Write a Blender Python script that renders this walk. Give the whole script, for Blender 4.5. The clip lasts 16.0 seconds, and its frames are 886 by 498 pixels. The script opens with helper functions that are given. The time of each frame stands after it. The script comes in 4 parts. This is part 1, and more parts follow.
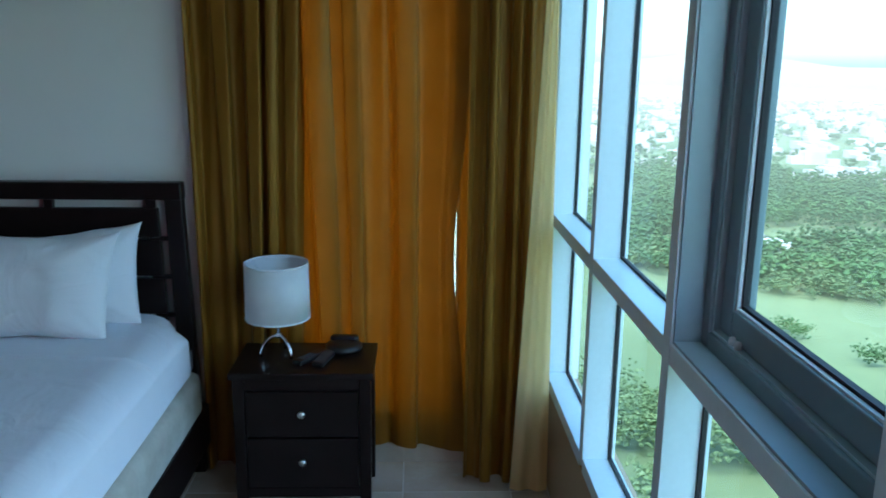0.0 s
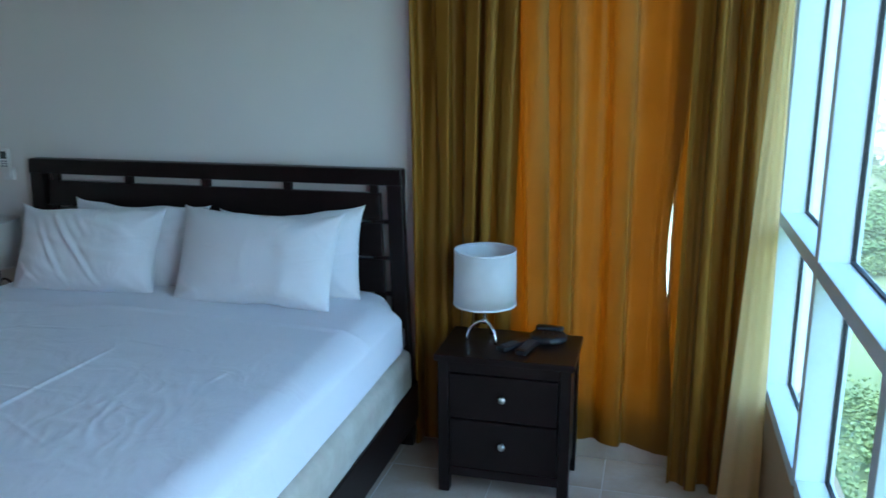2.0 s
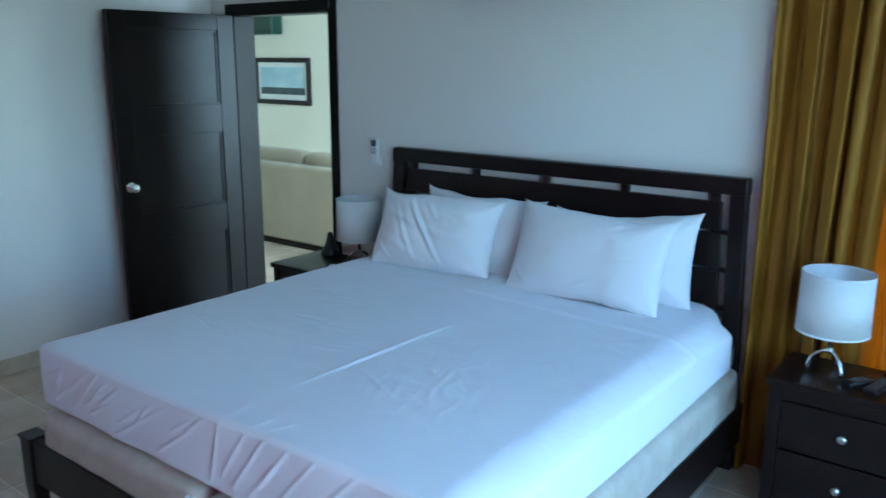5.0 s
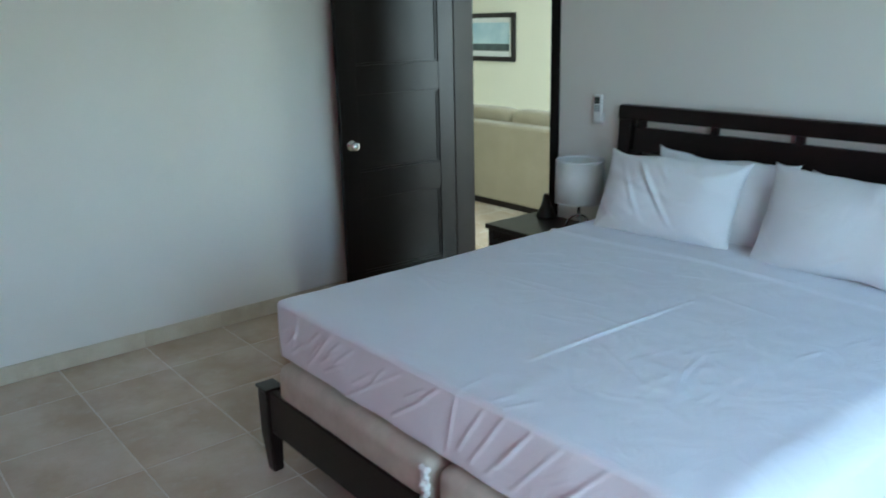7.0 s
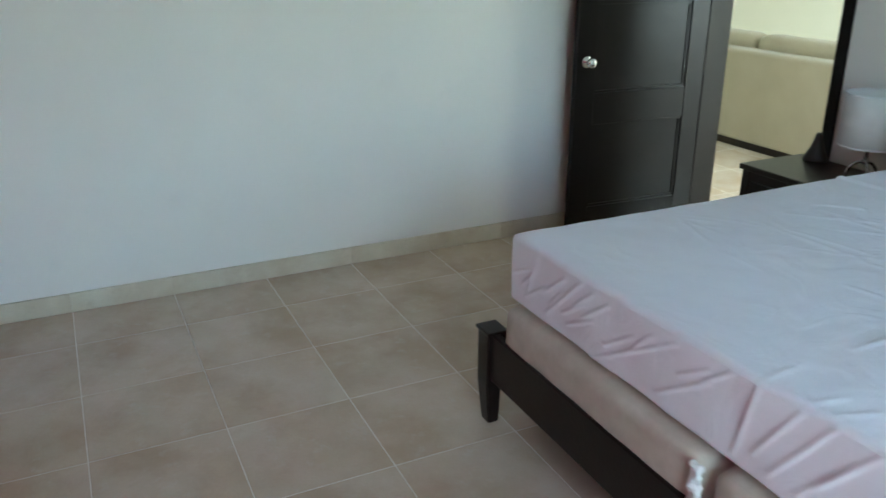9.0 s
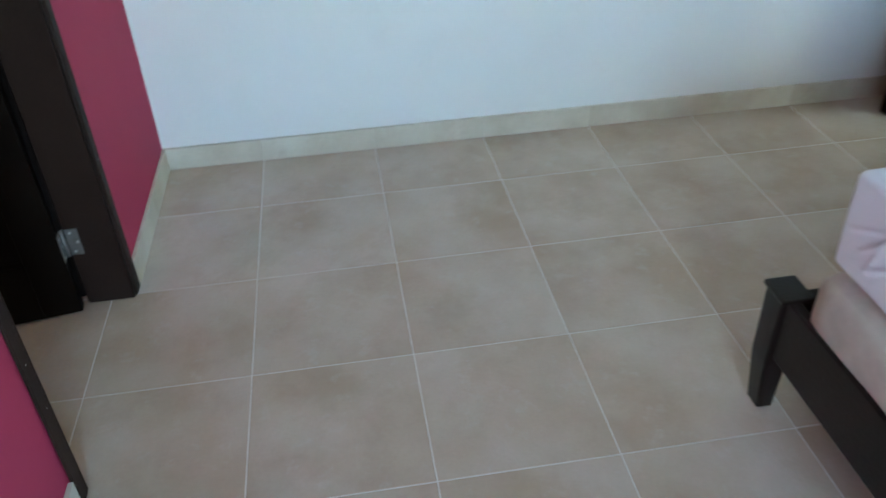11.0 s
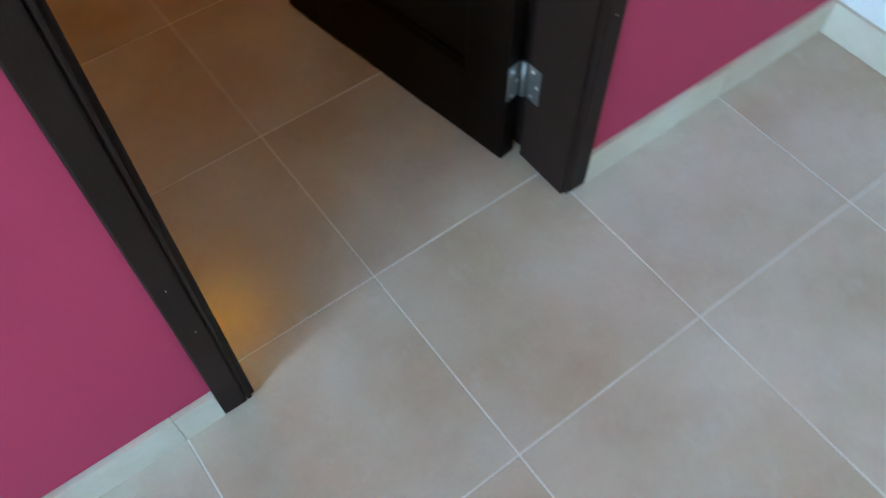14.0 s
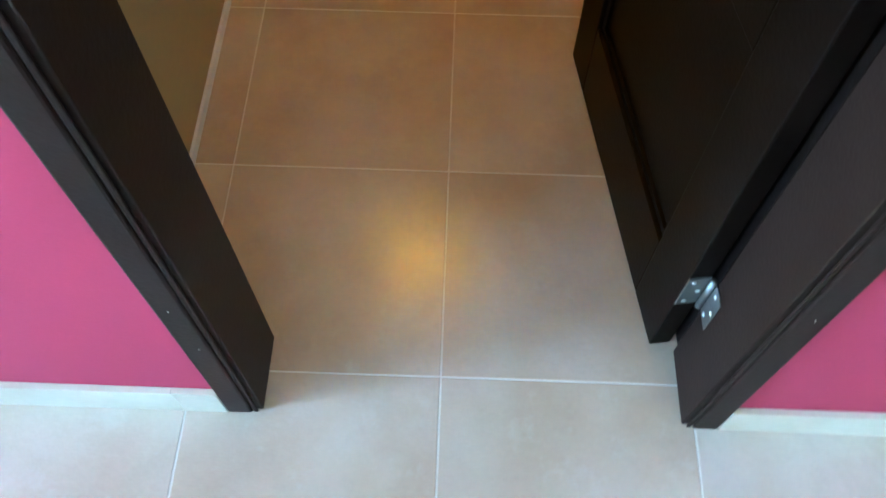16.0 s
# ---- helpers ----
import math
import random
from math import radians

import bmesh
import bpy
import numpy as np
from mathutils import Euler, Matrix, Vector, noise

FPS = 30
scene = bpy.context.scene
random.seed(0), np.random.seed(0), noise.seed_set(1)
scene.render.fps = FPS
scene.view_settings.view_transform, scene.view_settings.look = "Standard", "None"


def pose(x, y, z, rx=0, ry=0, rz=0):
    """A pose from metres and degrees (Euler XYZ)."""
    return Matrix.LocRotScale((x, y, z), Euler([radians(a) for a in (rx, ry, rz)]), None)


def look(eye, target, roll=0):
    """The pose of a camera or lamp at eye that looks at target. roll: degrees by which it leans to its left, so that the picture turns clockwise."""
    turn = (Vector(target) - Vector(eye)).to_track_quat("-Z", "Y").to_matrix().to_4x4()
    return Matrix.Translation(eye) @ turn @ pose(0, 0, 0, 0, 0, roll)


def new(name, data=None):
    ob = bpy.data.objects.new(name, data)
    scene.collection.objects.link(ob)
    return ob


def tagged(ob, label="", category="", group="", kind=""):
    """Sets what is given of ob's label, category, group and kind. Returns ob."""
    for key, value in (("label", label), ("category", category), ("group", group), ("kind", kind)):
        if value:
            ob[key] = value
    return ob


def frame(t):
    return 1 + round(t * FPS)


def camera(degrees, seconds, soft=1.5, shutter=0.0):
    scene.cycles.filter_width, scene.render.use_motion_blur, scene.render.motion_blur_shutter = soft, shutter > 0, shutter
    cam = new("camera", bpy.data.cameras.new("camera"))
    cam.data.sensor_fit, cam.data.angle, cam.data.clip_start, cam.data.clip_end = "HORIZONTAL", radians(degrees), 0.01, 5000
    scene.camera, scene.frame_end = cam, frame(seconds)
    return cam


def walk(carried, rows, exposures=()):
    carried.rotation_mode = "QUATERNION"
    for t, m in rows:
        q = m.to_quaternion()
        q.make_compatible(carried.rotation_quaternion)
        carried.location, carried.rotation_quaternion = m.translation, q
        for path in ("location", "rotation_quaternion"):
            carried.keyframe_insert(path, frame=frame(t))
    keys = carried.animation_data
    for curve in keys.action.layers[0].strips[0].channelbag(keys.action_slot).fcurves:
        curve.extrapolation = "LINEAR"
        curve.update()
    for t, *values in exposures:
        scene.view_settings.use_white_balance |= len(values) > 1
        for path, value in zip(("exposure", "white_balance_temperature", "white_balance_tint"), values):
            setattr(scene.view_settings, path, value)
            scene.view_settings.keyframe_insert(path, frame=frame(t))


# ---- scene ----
cam = camera(57.9, 16.0, shutter=0.5)
PATH = [
    (0, (4.444, 0.691, 1.749), (4.511, 2.638, 1.297), 0.7),
    (0.5, (4.491, 0.703, 1.74), (4.413, 2.646, 1.271), 0.7),
    (1, (4.515, 0.707, 1.742), (4.281, 2.635, 1.268), 0.0),
    (1.5, (4.52, 0.701, 1.741), (4.145, 2.607, 1.266), -0.4),
    (2, (4.535, 0.7, 1.743), (4.034, 2.577, 1.27), -0.4),
    (2.5, (4.525, 0.693, 1.748), (3.908, 2.542, 1.298), -0.1),
    (3, (4.493, 0.671, 1.731), (3.774, 2.489, 1.31), 0.1),
    (3.5, (4.482, 0.66, 1.725), (3.653, 2.429, 1.298), 0.4),
    (6, (4.431, 0.627, 1.726), (3.053, 1.999, 1.258), -0.3),
    (6.5, (4.332, 0.635, 1.722), (2.885, 1.928, 1.236), -0.7),
    (7, (4.224, 0.646, 1.712), (2.725, 1.849, 1.156), -1.4),
    (7.5, (4.13, 0.643, 1.693), (2.586, 1.745, 1.059), -1.9),
    (8, (4.032, 0.645, 1.668), (2.431, 1.636, 0.993), -1.4),
    (10.5, (3.126, 0.839, 1.515), (1.435, 1.257, 0.532), -1.1),
    (11, (2.923, 0.904, 1.534), (1.298, 1.117, 0.387), -2.5),
    (11.5, (2.682, 0.97, 1.508), (1.123, 0.963, 0.255), -1.6),
    (12, (2.482, 1.004, 1.467), (1.048, 0.778, 0.092), -0.6),
    (12.5, (2.24, 0.988, 1.438), (0.981, 0.62, -0.071), 0.6),
    (13, (2.027, 0.949, 1.403), (0.914, 0.404, -0.166), -1.9),
    (13.5, (1.789, 0.917, 1.382), (0.882, 0.183, -0.242), -2.0),
    (14, (1.607, 0.855, 1.372), (0.976, -0.004, -0.32), -0.5),
    (14.5, (1.484, 0.791, 1.365), (1.043, -0.148, -0.345), -0.0),
    (15, (1.386, 0.732, 1.368), (1.129, -0.24, -0.361), 0.3),
    (15.5, (1.298, 0.684, 1.372), (1.225, -0.292, -0.372), -2.3),
    (16, (1.227, 0.626, 1.383), (1.254, -0.34, -0.368), 0.5),
]

walk(cam, [(t, look(eye, target, roll)) for t, eye, target, roll in PATH],
     exposures=[(0, 2.26, 5150, -8), (1, 2.74, 5180, -6), (2, 2.83, 5150, -5), (3.5, 3.15, 4760, -7), (6, 3.31, 5050, -6), (8, 3.43, 6250, -3), (10.5, 3.94, 5650, -4),
                (12.5, 4.44, 5320, 0), (14, 4.69, 5180, -5), (15, 5.30, 4930, -10), (16, 5.66, 4750, -9)])

# ---- daylight ----
world = bpy.data.worlds.new("overcast_sky")
scene.world = world
world.use_nodes = True
wn = world.node_tree.nodes
sky = wn.new("ShaderNodeTexSky")
sky.sky_type = "NISHITA"
sky.sun_disc = False
sky.sun_elevation, sky.sun_rotation = radians(55), radians(200)
sky.dust_density, sky.air_density = 2.0, 1.0
wn["Background"].inputs["Strength"].default_value = 0.15
world.node_tree.links.new(sky.outputs[0], wn["Background"].inputs["Color"])
sun = new("sun", bpy.data.lights.new("sun", "SUN"))
sun.data.energy, sun.data.angle, sun.data.color = 0.8, radians(15), (1.0, 0.96, 0.9)
sun.matrix_world = look((-20, -30, 60), (0, 0, 0))


def opening_light(name, at, toward, wide, high, watts, color=(0.90, 0.96, 1.0)):
    """Sky light that comes in through one window opening."""
    lamp = new(name, bpy.data.lights.new(name, "AREA"))
    lamp.data.shape, lamp.data.size, lamp.data.size_y = "RECTANGLE", wide, high
    lamp.data.energy, lamp.data.color = watts, color
    lamp.matrix_world = look(at, toward)


opening_light("east_window_light", (5.125, 1.115, 1.43), (0, 1.115, 1.43), 0.76, 1.9, 3.1)
opening_light("north_window_light", (4.40, 4.145, 1.345), (4.40, 0, 1.345), 0.82, 2.1, 0.62)
opening_light("living_window_light", (5.125, 6.05, 1.45), (0, 6.05, 1.45), 3.0, 1.9, 58)


# ---- materials ----
def surface(name, a, b=None, scale=3.0, rough=0.6, metal=0.0, bump=0.0, bump_scale=60.0, var=0.12,
            coat=0.0, sheen=0.0, per_object=False, trans=0.0, through_color=None, shine=0.5):
    m = bpy.data.materials.new(name)
    m.use_nodes = True
    n, l = m.node_tree.nodes, m.node_tree.links
    p = n["Principled BSDF"]
    tc = n.new("ShaderNodeTexCoord")
    where = tc.outputs["Object"]
    if per_object:
        info, add = n.new("ShaderNodeObjectInfo"), n.new("ShaderNodeVectorMath")
        mul = n.new("ShaderNodeMath")
        mul.operation, mul.inputs[1].default_value = "MULTIPLY", 40.0
        l.new(info.outputs["Random"], mul.inputs[0])
        l.new(where, add.inputs[0])
        l.new(mul.outputs[0], add.inputs[1])
        where = add.outputs[0]
    big, fine = n.new("ShaderNodeTexNoise"), n.new("ShaderNodeTexNoise")
    big.inputs["Scale"].default_value, big.inputs["Detail"].default_value = scale, 6
    fine.inputs["Scale"].default_value, fine.inputs["Detail"].default_value = bump_scale, 4
    ramp, mix = n.new("ShaderNodeValToRGB"), n.new("ShaderNodeMix")
    b = b or tuple(c * (1 - var) for c in a)
    ramp.color_ramp.elements[0].position, ramp.color_ramp.elements[1].position = 0.35, 0.68
    ramp.color_ramp.elements[0].color, ramp.color_ramp.elements[1].color = (*b, 1), (*a, 1)
    mix.data_type, mix.blend_type = "RGBA", "MULTIPLY"
    grain = n.new("ShaderNodeMapRange")
    grain.inputs["To Min"].default_value, grain.inputs["To Max"].default_value = 1 - var, 1 + var
    for node in (big, fine):
        l.new(where, node.inputs["Vector"])
    l.new(big.outputs["Fac"], ramp.inputs["Fac"])
    l.new(fine.outputs["Fac"], grain.inputs["Value"])
    mix.inputs["Factor"].default_value = 1.0
    l.new(ramp.outputs["Color"], mix.inputs["A"])
    l.new(grain.outputs["Result"], mix.inputs["B"])
    l.new(mix.outputs["Result"], p.inputs["Base Color"])
    p.inputs["Roughness"].default_value, p.inputs["Metallic"].default_value = rough, metal
    p.inputs["Coat Weight"].default_value, p.inputs["Sheen Weight"].default_value = coat, sheen
    p.inputs["Specular IOR Level"].default_value = shine
    if bump:
        bn = n.new("ShaderNodeBump")
        bn.inputs["Strength"].default_value, bn.inputs["Distance"].default_value = bump, 0.01
        l.new(fine.outputs["Fac"], bn.inputs["Height"])
        l.new(bn.outputs["Normal"], p.inputs["Normal"])
    if trans:
        tr, ms = n.new("ShaderNodeBsdfTranslucent"), n.new("ShaderNodeMixShader")
        ms.inputs["Fac"].default_value = trans
        if through_color:
            tr.inputs["Color"].default_value = (*through_color, 1)
        else:
            l.new(mix.outputs["Result"], tr.inputs["Color"])
        l.new(p.outputs[0], ms.inputs[1])
        l.new(tr.outputs[0], ms.inputs[2])
        l.new(ms.outputs[0], n["Material Output"].inputs["Surface"])
    return m


M_WHITE = surface("white_wall_paint", (0.80, 0.79, 0.76), (0.76, 0.75, 0.72), 1.2, 0.75, bump=0.12, bump_scale=220, var=0.02)
M_PINK = surface("raspberry_wall_paint", (0.405, 0.043, 0.098), (0.38, 0.039, 0.090), 1.2, 0.65, bump=0.035, bump_scale=160, var=0.03, shine=0.18)
M_CREAM = surface("cream_wall_paint", (0.85, 0.82, 0.68), None, 1.2, 0.75, bump=0.1, bump_scale=220, var=0.02)
M_TAN = surface("tan_bathroom_paint", (0.42, 0.30, 0.11), None, 1.5, 0.6, var=0.04)
M_PARAPET = surface("tan_parapet", (0.46, 0.34, 0.20), None, 2.0, 0.6, var=0.04)
M_CEIL = surface("ceiling_paint", (0.62, 0.62, 0.60), None, 1.0, 0.85, var=0.02)
M_TILE = surface("beige_stone_tile", (0.605, 0.518, 0.43), (0.49, 0.385, 0.285), 3.2, 0.22, bump=0.05, bump_scale=90, var=0.05, per_object=True)
M_BASE = surface("cream_stone_skirting", (0.66, 0.61, 0.50), (0.55, 0.48, 0.37), 5.0, 0.4, bump=0.05, bump_scale=90, var=0.05, per_object=True)
M_GROUT = surface("pale_grout", (0.73, 0.69, 0.63), None, 8.0, 0.9, bump=0.2, bump_scale=300, var=0.1)
M_WOOD = surface("dark_wenge_wood", (0.013, 0.008, 0.007), (0.008, 0.005, 0.0045), 6.0, 0.33, bump=0.08, bump_scale=120, var=0.25, shine=0.24)
M_DOOR = surface("dark_door_wood", (0.008, 0.0055, 0.005), (0.005, 0.0036, 0.0032), 5.0, 0.30, bump=0.04, bump_scale=120, var=0.2, shine=0.11)
# Door wood copies: the frame's light and the leaf's shade sit in the colour.
M_DOORLIT = surface("dark_door_wood_lit", (0.025, 0.014, 0.0105), (0.018, 0.010, 0.0075), 5.0, 0.5, bump=0.06, bump_scale=120, var=0.2, shine=0.10)
M_DOORSHADE = surface("dark_door_wood_shaded", (0.0075, 0.0046, 0.0032), (0.005, 0.003, 0.0022), 5.0, 0.45, bump=0.06, bump_scale=120, var=0.2, shine=0.06)
M_SHEET = surface("white_bed_linen", (0.83, 0.835, 0.905), (0.80, 0.805, 0.88), 2.0, 0.8, bump=0.15, bump_scale=350, var=0.03, sheen=0.2)
M_BOX = surface("quilted_box_spring_fabric", (0.60, 0.56, 0.48), (0.50, 0.455, 0.38), 12.0, 0.6, bump=0.2, bump_scale=45, var=0.06)
# Dark only to draw the shade of the gap under the sheet.
M_GAPSHADE = surface("mattress_gap_shade", (0.12, 0.10, 0.11), None, 8, 0.9, var=0.1)
M_GOLD = surface("gold_satin_curtain", (0.20, 0.096, 0.012), (0.155, 0.072, 0.008), 4.0, 0.38, bump=0.1, bump_scale=400, var=0.06, trans=0.040, through_color=(0.92, 0.205, 0.0), shine=0.55)
M_GOLD.node_tree.nodes["Principled BSDF"].inputs["Specular Tint"].default_value = (1.0, 0.64, 0.24, 1)
M_LINING = surface("pale_curtain_lining", (0.90, 0.68, 0.32), None, 4.0, 0.7, bump=0.1, bump_scale=400, var=0.05, trans=0.5, through_color=(0.96, 0.72, 0.32))
M_SHADE = surface("white_lamp_fabric", (0.85, 0.85, 0.84), None, 30.0, 0.8, bump=0.2, bump_scale=500, var=0.03, trans=0.25)
M_CHROME = surface("chrome", (0.75, 0.75, 0.77), None, 5, 0.16, metal=1.0, var=0.03)
M_NICKEL = surface("brushed_nickel", (0.62, 0.60, 0.56), None, 5, 0.3, metal=1.0, var=0.05)
M_HINGE = surface("dull_steel", (0.30, 0.30, 0.29), None, 40, 0.42, metal=0.9, var=0.12)
M_BLACK = surface("black_plastic", (0.012, 0.012, 0.013), None, 10, 0.4, var=0.2)
M_GREYKEY = surface("grey_rubber_keys", (0.08, 0.08, 0.085), None, 10, 0.6, var=0.1)
M_ALU = surface("silver_painted_aluminium", (0.74, 0.86, 0.90), None, 3.0, 0.40, metal=0.05, var=0.04)
M_DARKALU = surface("slate_grey_aluminium", (0.21, 0.28, 0.305), (0.19, 0.255, 0.28), 3.0, 0.34, metal=0.1, var=0.05)
M_SLATE = surface("light_slate_aluminium", (0.38, 0.48, 0.52), (0.35, 0.45, 0.49), 3.0, 0.34, metal=0.1, var=0.04)
M_RUBBER = surface("black_gasket_rubber", (0.015, 0.016, 0.018), None, 10, 0.7, var=0.1)
M_PLASTIC = surface("white_plastic", (0.76, 0.77, 0.77), None, 8, 0.4, var=0.02)
M_SCREEN = surface("dark_display", (0.05, 0.06, 0.06), None, 8, 0.2, var=0.05)
M_SOFA = surface("beige_sofa_fabric", (0.33, 0.285, 0.205), (0.30, 0.26, 0.185), 4, 0.9, bump=0.4, bump_scale=300, var=0.06, sheen=0.2)
M_AC = surface("split_unit_plastic", (0.14, 0.16, 0.175), None, 4, 0.35, var=0.03)
M_ACGLASS = surface("dark_mirror_panel", (0.02, 0.05, 0.035), None, 4, 0.3, var=0.05, shine=0.3)
M_MAT = surface("white_picture_mount", (0.80, 0.81, 0.80), None, 8, 0.7, var=0.02)


def glass_material(name, tint):
    m = bpy.data.materials.new(name)
    m.use_nodes = True
    n, l = m.node_tree.nodes, m.node_tree.links
    clear, gloss, mix = (n.new("ShaderNode" + k) for k in ("BsdfTransparent", "BsdfGlossy", "MixShader"))
    clear.inputs["Color"].default_value = (*tint, 1)
    gloss.inputs["Roughness"].default_value = 0.02
    mix.inputs["Fac"].default_value = 0.04
    l.new(clear.outputs[0], mix.inputs[1])
    l.new(gloss.outputs[0], mix.inputs[2])
    l.new(mix.outputs[0], n["Material Output"].inputs["Surface"])
    return m


def stained(m, tone, scale, lo, hi, amount):
    """Adds irregular patches to a material."""
    n, l = m.node_tree.nodes, m.node_tree.links
    p = n["Principled BSDF"]
    was = p.inputs["Base Color"].links[0].from_socket
    where = next(k for k in n if k.bl_idname == "ShaderNodeTexNoise").inputs["Vector"].links[0].from_socket
    spots, ramp, mix = n.new("ShaderNodeTexNoise"), n.new("ShaderNodeMapRange"), n.new("ShaderNodeMix")
    spots.inputs["Scale"].default_value, spots.inputs["Detail"].default_value, spots.inputs["Roughness"].default_value = scale, 9, 0.65
    ramp.inputs["From Min"].default_value, ramp.inputs["From Max"].default_value = lo, hi
    ramp.inputs["To Max"].default_value = amount
    mix.data_type = "RGBA"
    l.new(where, spots.inputs["Vector"])
    l.new(spots.outputs["Fac"], ramp.inputs["Value"])
    l.new(ramp.outputs["Result"], mix.inputs["Factor"])
    l.new(was, mix.inputs["A"])
    mix.inputs["B"].default_value = (*tone, 1)
    l.new(mix.outputs["Result"], p.inputs["Base Color"])


def creased(m, scale, depth):
    """Adds the soft crumples of used cloth to a material's relief."""
    n, l = m.node_tree.nodes, m.node_tree.links
    p = n["Principled BSDF"]
    was = p.inputs["Normal"].links[0].from_socket
    tc, tex, dev, away, bump = (n.new("ShaderNode" + k) for k in ("TexCoord", "TexNoise", "Math", "Math", "Bump"))
    tex.inputs["Scale"].default_value, tex.inputs["Detail"].default_value, tex.inputs["Distortion"].default_value = scale, 3, 1.2
    dev.operation, dev.inputs[1].default_value = "SUBTRACT", 0.5
    away.operation = "ABSOLUTE"
    bump.inputs["Strength"].default_value, bump.inputs["Distance"].default_value, bump.invert = 1.0, depth, True
    l.new(tc.outputs["Object"], tex.inputs["Vector"])
    l.new(tex.outputs["Fac"], dev.inputs[0])
    l.new(dev.outputs[0], away.inputs[0])
    l.new(away.outputs[0], bump.inputs["Height"])
    l.new(was, bump.inputs["Normal"])
    l.new(bump.outputs["Normal"], p.inputs["Normal"])


M_PILLOW = surface("white_pillow_cotton", (0.81, 0.81, 0.83), (0.78, 0.78, 0.81), 2.0, 0.8, bump=0.15, bump_scale=350, var=0.03, sheen=0.2)
creased(M_SHEET, 5.0, 0.008)
creased(M_PILLOW, 4.5, 0.014)
stained(M_TILE, (0.42, 0.315, 0.225), 4.5, 0.50, 0.72, 0.5)
stained(M_TILE, (0.62, 0.60, 0.55), 14.0, 0.57, 0.68, 0.22)
stained(M_BASE, (0.44, 0.36, 0.26), 7.0, 0.56, 0.74, 0.5)
stained(M_WHITE, (0.70, 0.69, 0.66), 3.0, 0.60, 0.80, 0.35)
stained(M_BOX, (0.56, 0.45, 0.40), 9.0, 0.50, 0.72, 0.6)
M_GLASS = glass_material("window_glass", (0.95, 0.985, 0.985))

# ---- building helpers ----
HOME = {}


def thing(name, at, label="", category="", group="", kind=""):
    ob = new(name)
    ob.empty_display_size = 0.1
    ob.location = at
    HOME[ob.name] = Vector(at)
    return tagged(ob, label, category, group, kind)


def part(name, bm, material, parent=None, label="", smooth=False):
    """Links a bmesh in world metres as one mesh, under a thing or a part."""
    at = HOME[parent.name] if parent else Vector((0, 0, 0))
    bmesh.ops.translate(bm, verts=bm.verts, vec=-at)
    me = bpy.data.meshes.new(name)
    bm.normal_update()
    bm.to_mesh(me)
    bm.free()
    if smooth:
        for f in me.polygons:
            f.use_smooth = True
    me.materials.append(material)
    ob = new(name, me)
    HOME[ob.name] = at
    if parent:
        ob.parent = parent
    return tagged(ob, label)


def box(bm, x0, x1, y0, y1, z0, z1, bevel=0.0, seg=2):
    r = bmesh.ops.create_cube(bm, size=1.0)
    for v in r["verts"]:
        v.co = Vector((x0 + (v.co.x + 0.5) * (x1 - x0), y0 + (v.co.y + 0.5) * (y1 - y0), z0 + (v.co.z + 0.5) * (z1 - z0)))
    if bevel:
        edges = {e for v in r["verts"] for e in v.link_edges}
        bmesh.ops.bevel(bm, geom=list(edges), offset=bevel, segments=seg, affect="EDGES", profile=0.5)
    return bm


def boxed(*dims, bevel=0.0, seg=2):
    return box(bmesh.new(), *dims, bevel=bevel, seg=seg)


def turned(profile, at, steps=24, caps=True):
    """A body of revolution about the vertical through at; profile: (radius, height) pairs."""
    bm = bmesh.new()
    rings = []
    for r, h in profile:
        rings.append([bm.verts.new((at[0] + r * math.cos(2 * math.pi * i / steps), at[1] + r * math.sin(2 * math.pi * i / steps), at[2] + h)) for i in range(steps)])
    for a, b in zip(rings, rings[1:]):
        for i in range(steps):
            bm.faces.new((a[i], a[(i + 1) % steps], b[(i + 1) % steps], b[i]))
    for ring, flip in ((rings[0], True), (rings[-1], False)) if caps else ():
        bm.faces.new(ring[::-1] if flip else ring)
    return bm


def tube(points, radius, steps=10):
    """A round rod along points."""
    bm = bmesh.new()
    pts = [Vector(p) for p in points]
    rings = []
    for i, p in enumerate(pts):
        d = (pts[min(i + 1, len(pts) - 1)] - pts[max(i - 1, 0)]).normalized()
        u = d.orthogonal().normalized() if i == 0 else (rings_u - d * rings_u.dot(d)).normalized()
        rings_u = u
        w = d.cross(u)
        rings.append([bm.verts.new(p + radius * (math.cos(2 * math.pi * k / steps) * u + math.sin(2 * math.pi * k / steps) * w)) for k in range(steps)])
    for a, b in zip(rings, rings[1:]):
        for k in range(steps):
            bm.faces.new((a[k], a[(k + 1) % steps], b[(k + 1) % steps], b[k]))
    bm.faces.new(rings[0][::-1]), bm.faces.new(rings[-1])
    return bm


def moved(bm, m):
    bmesh.ops.transform(bm, matrix=m, verts=bm.verts)
    return bm


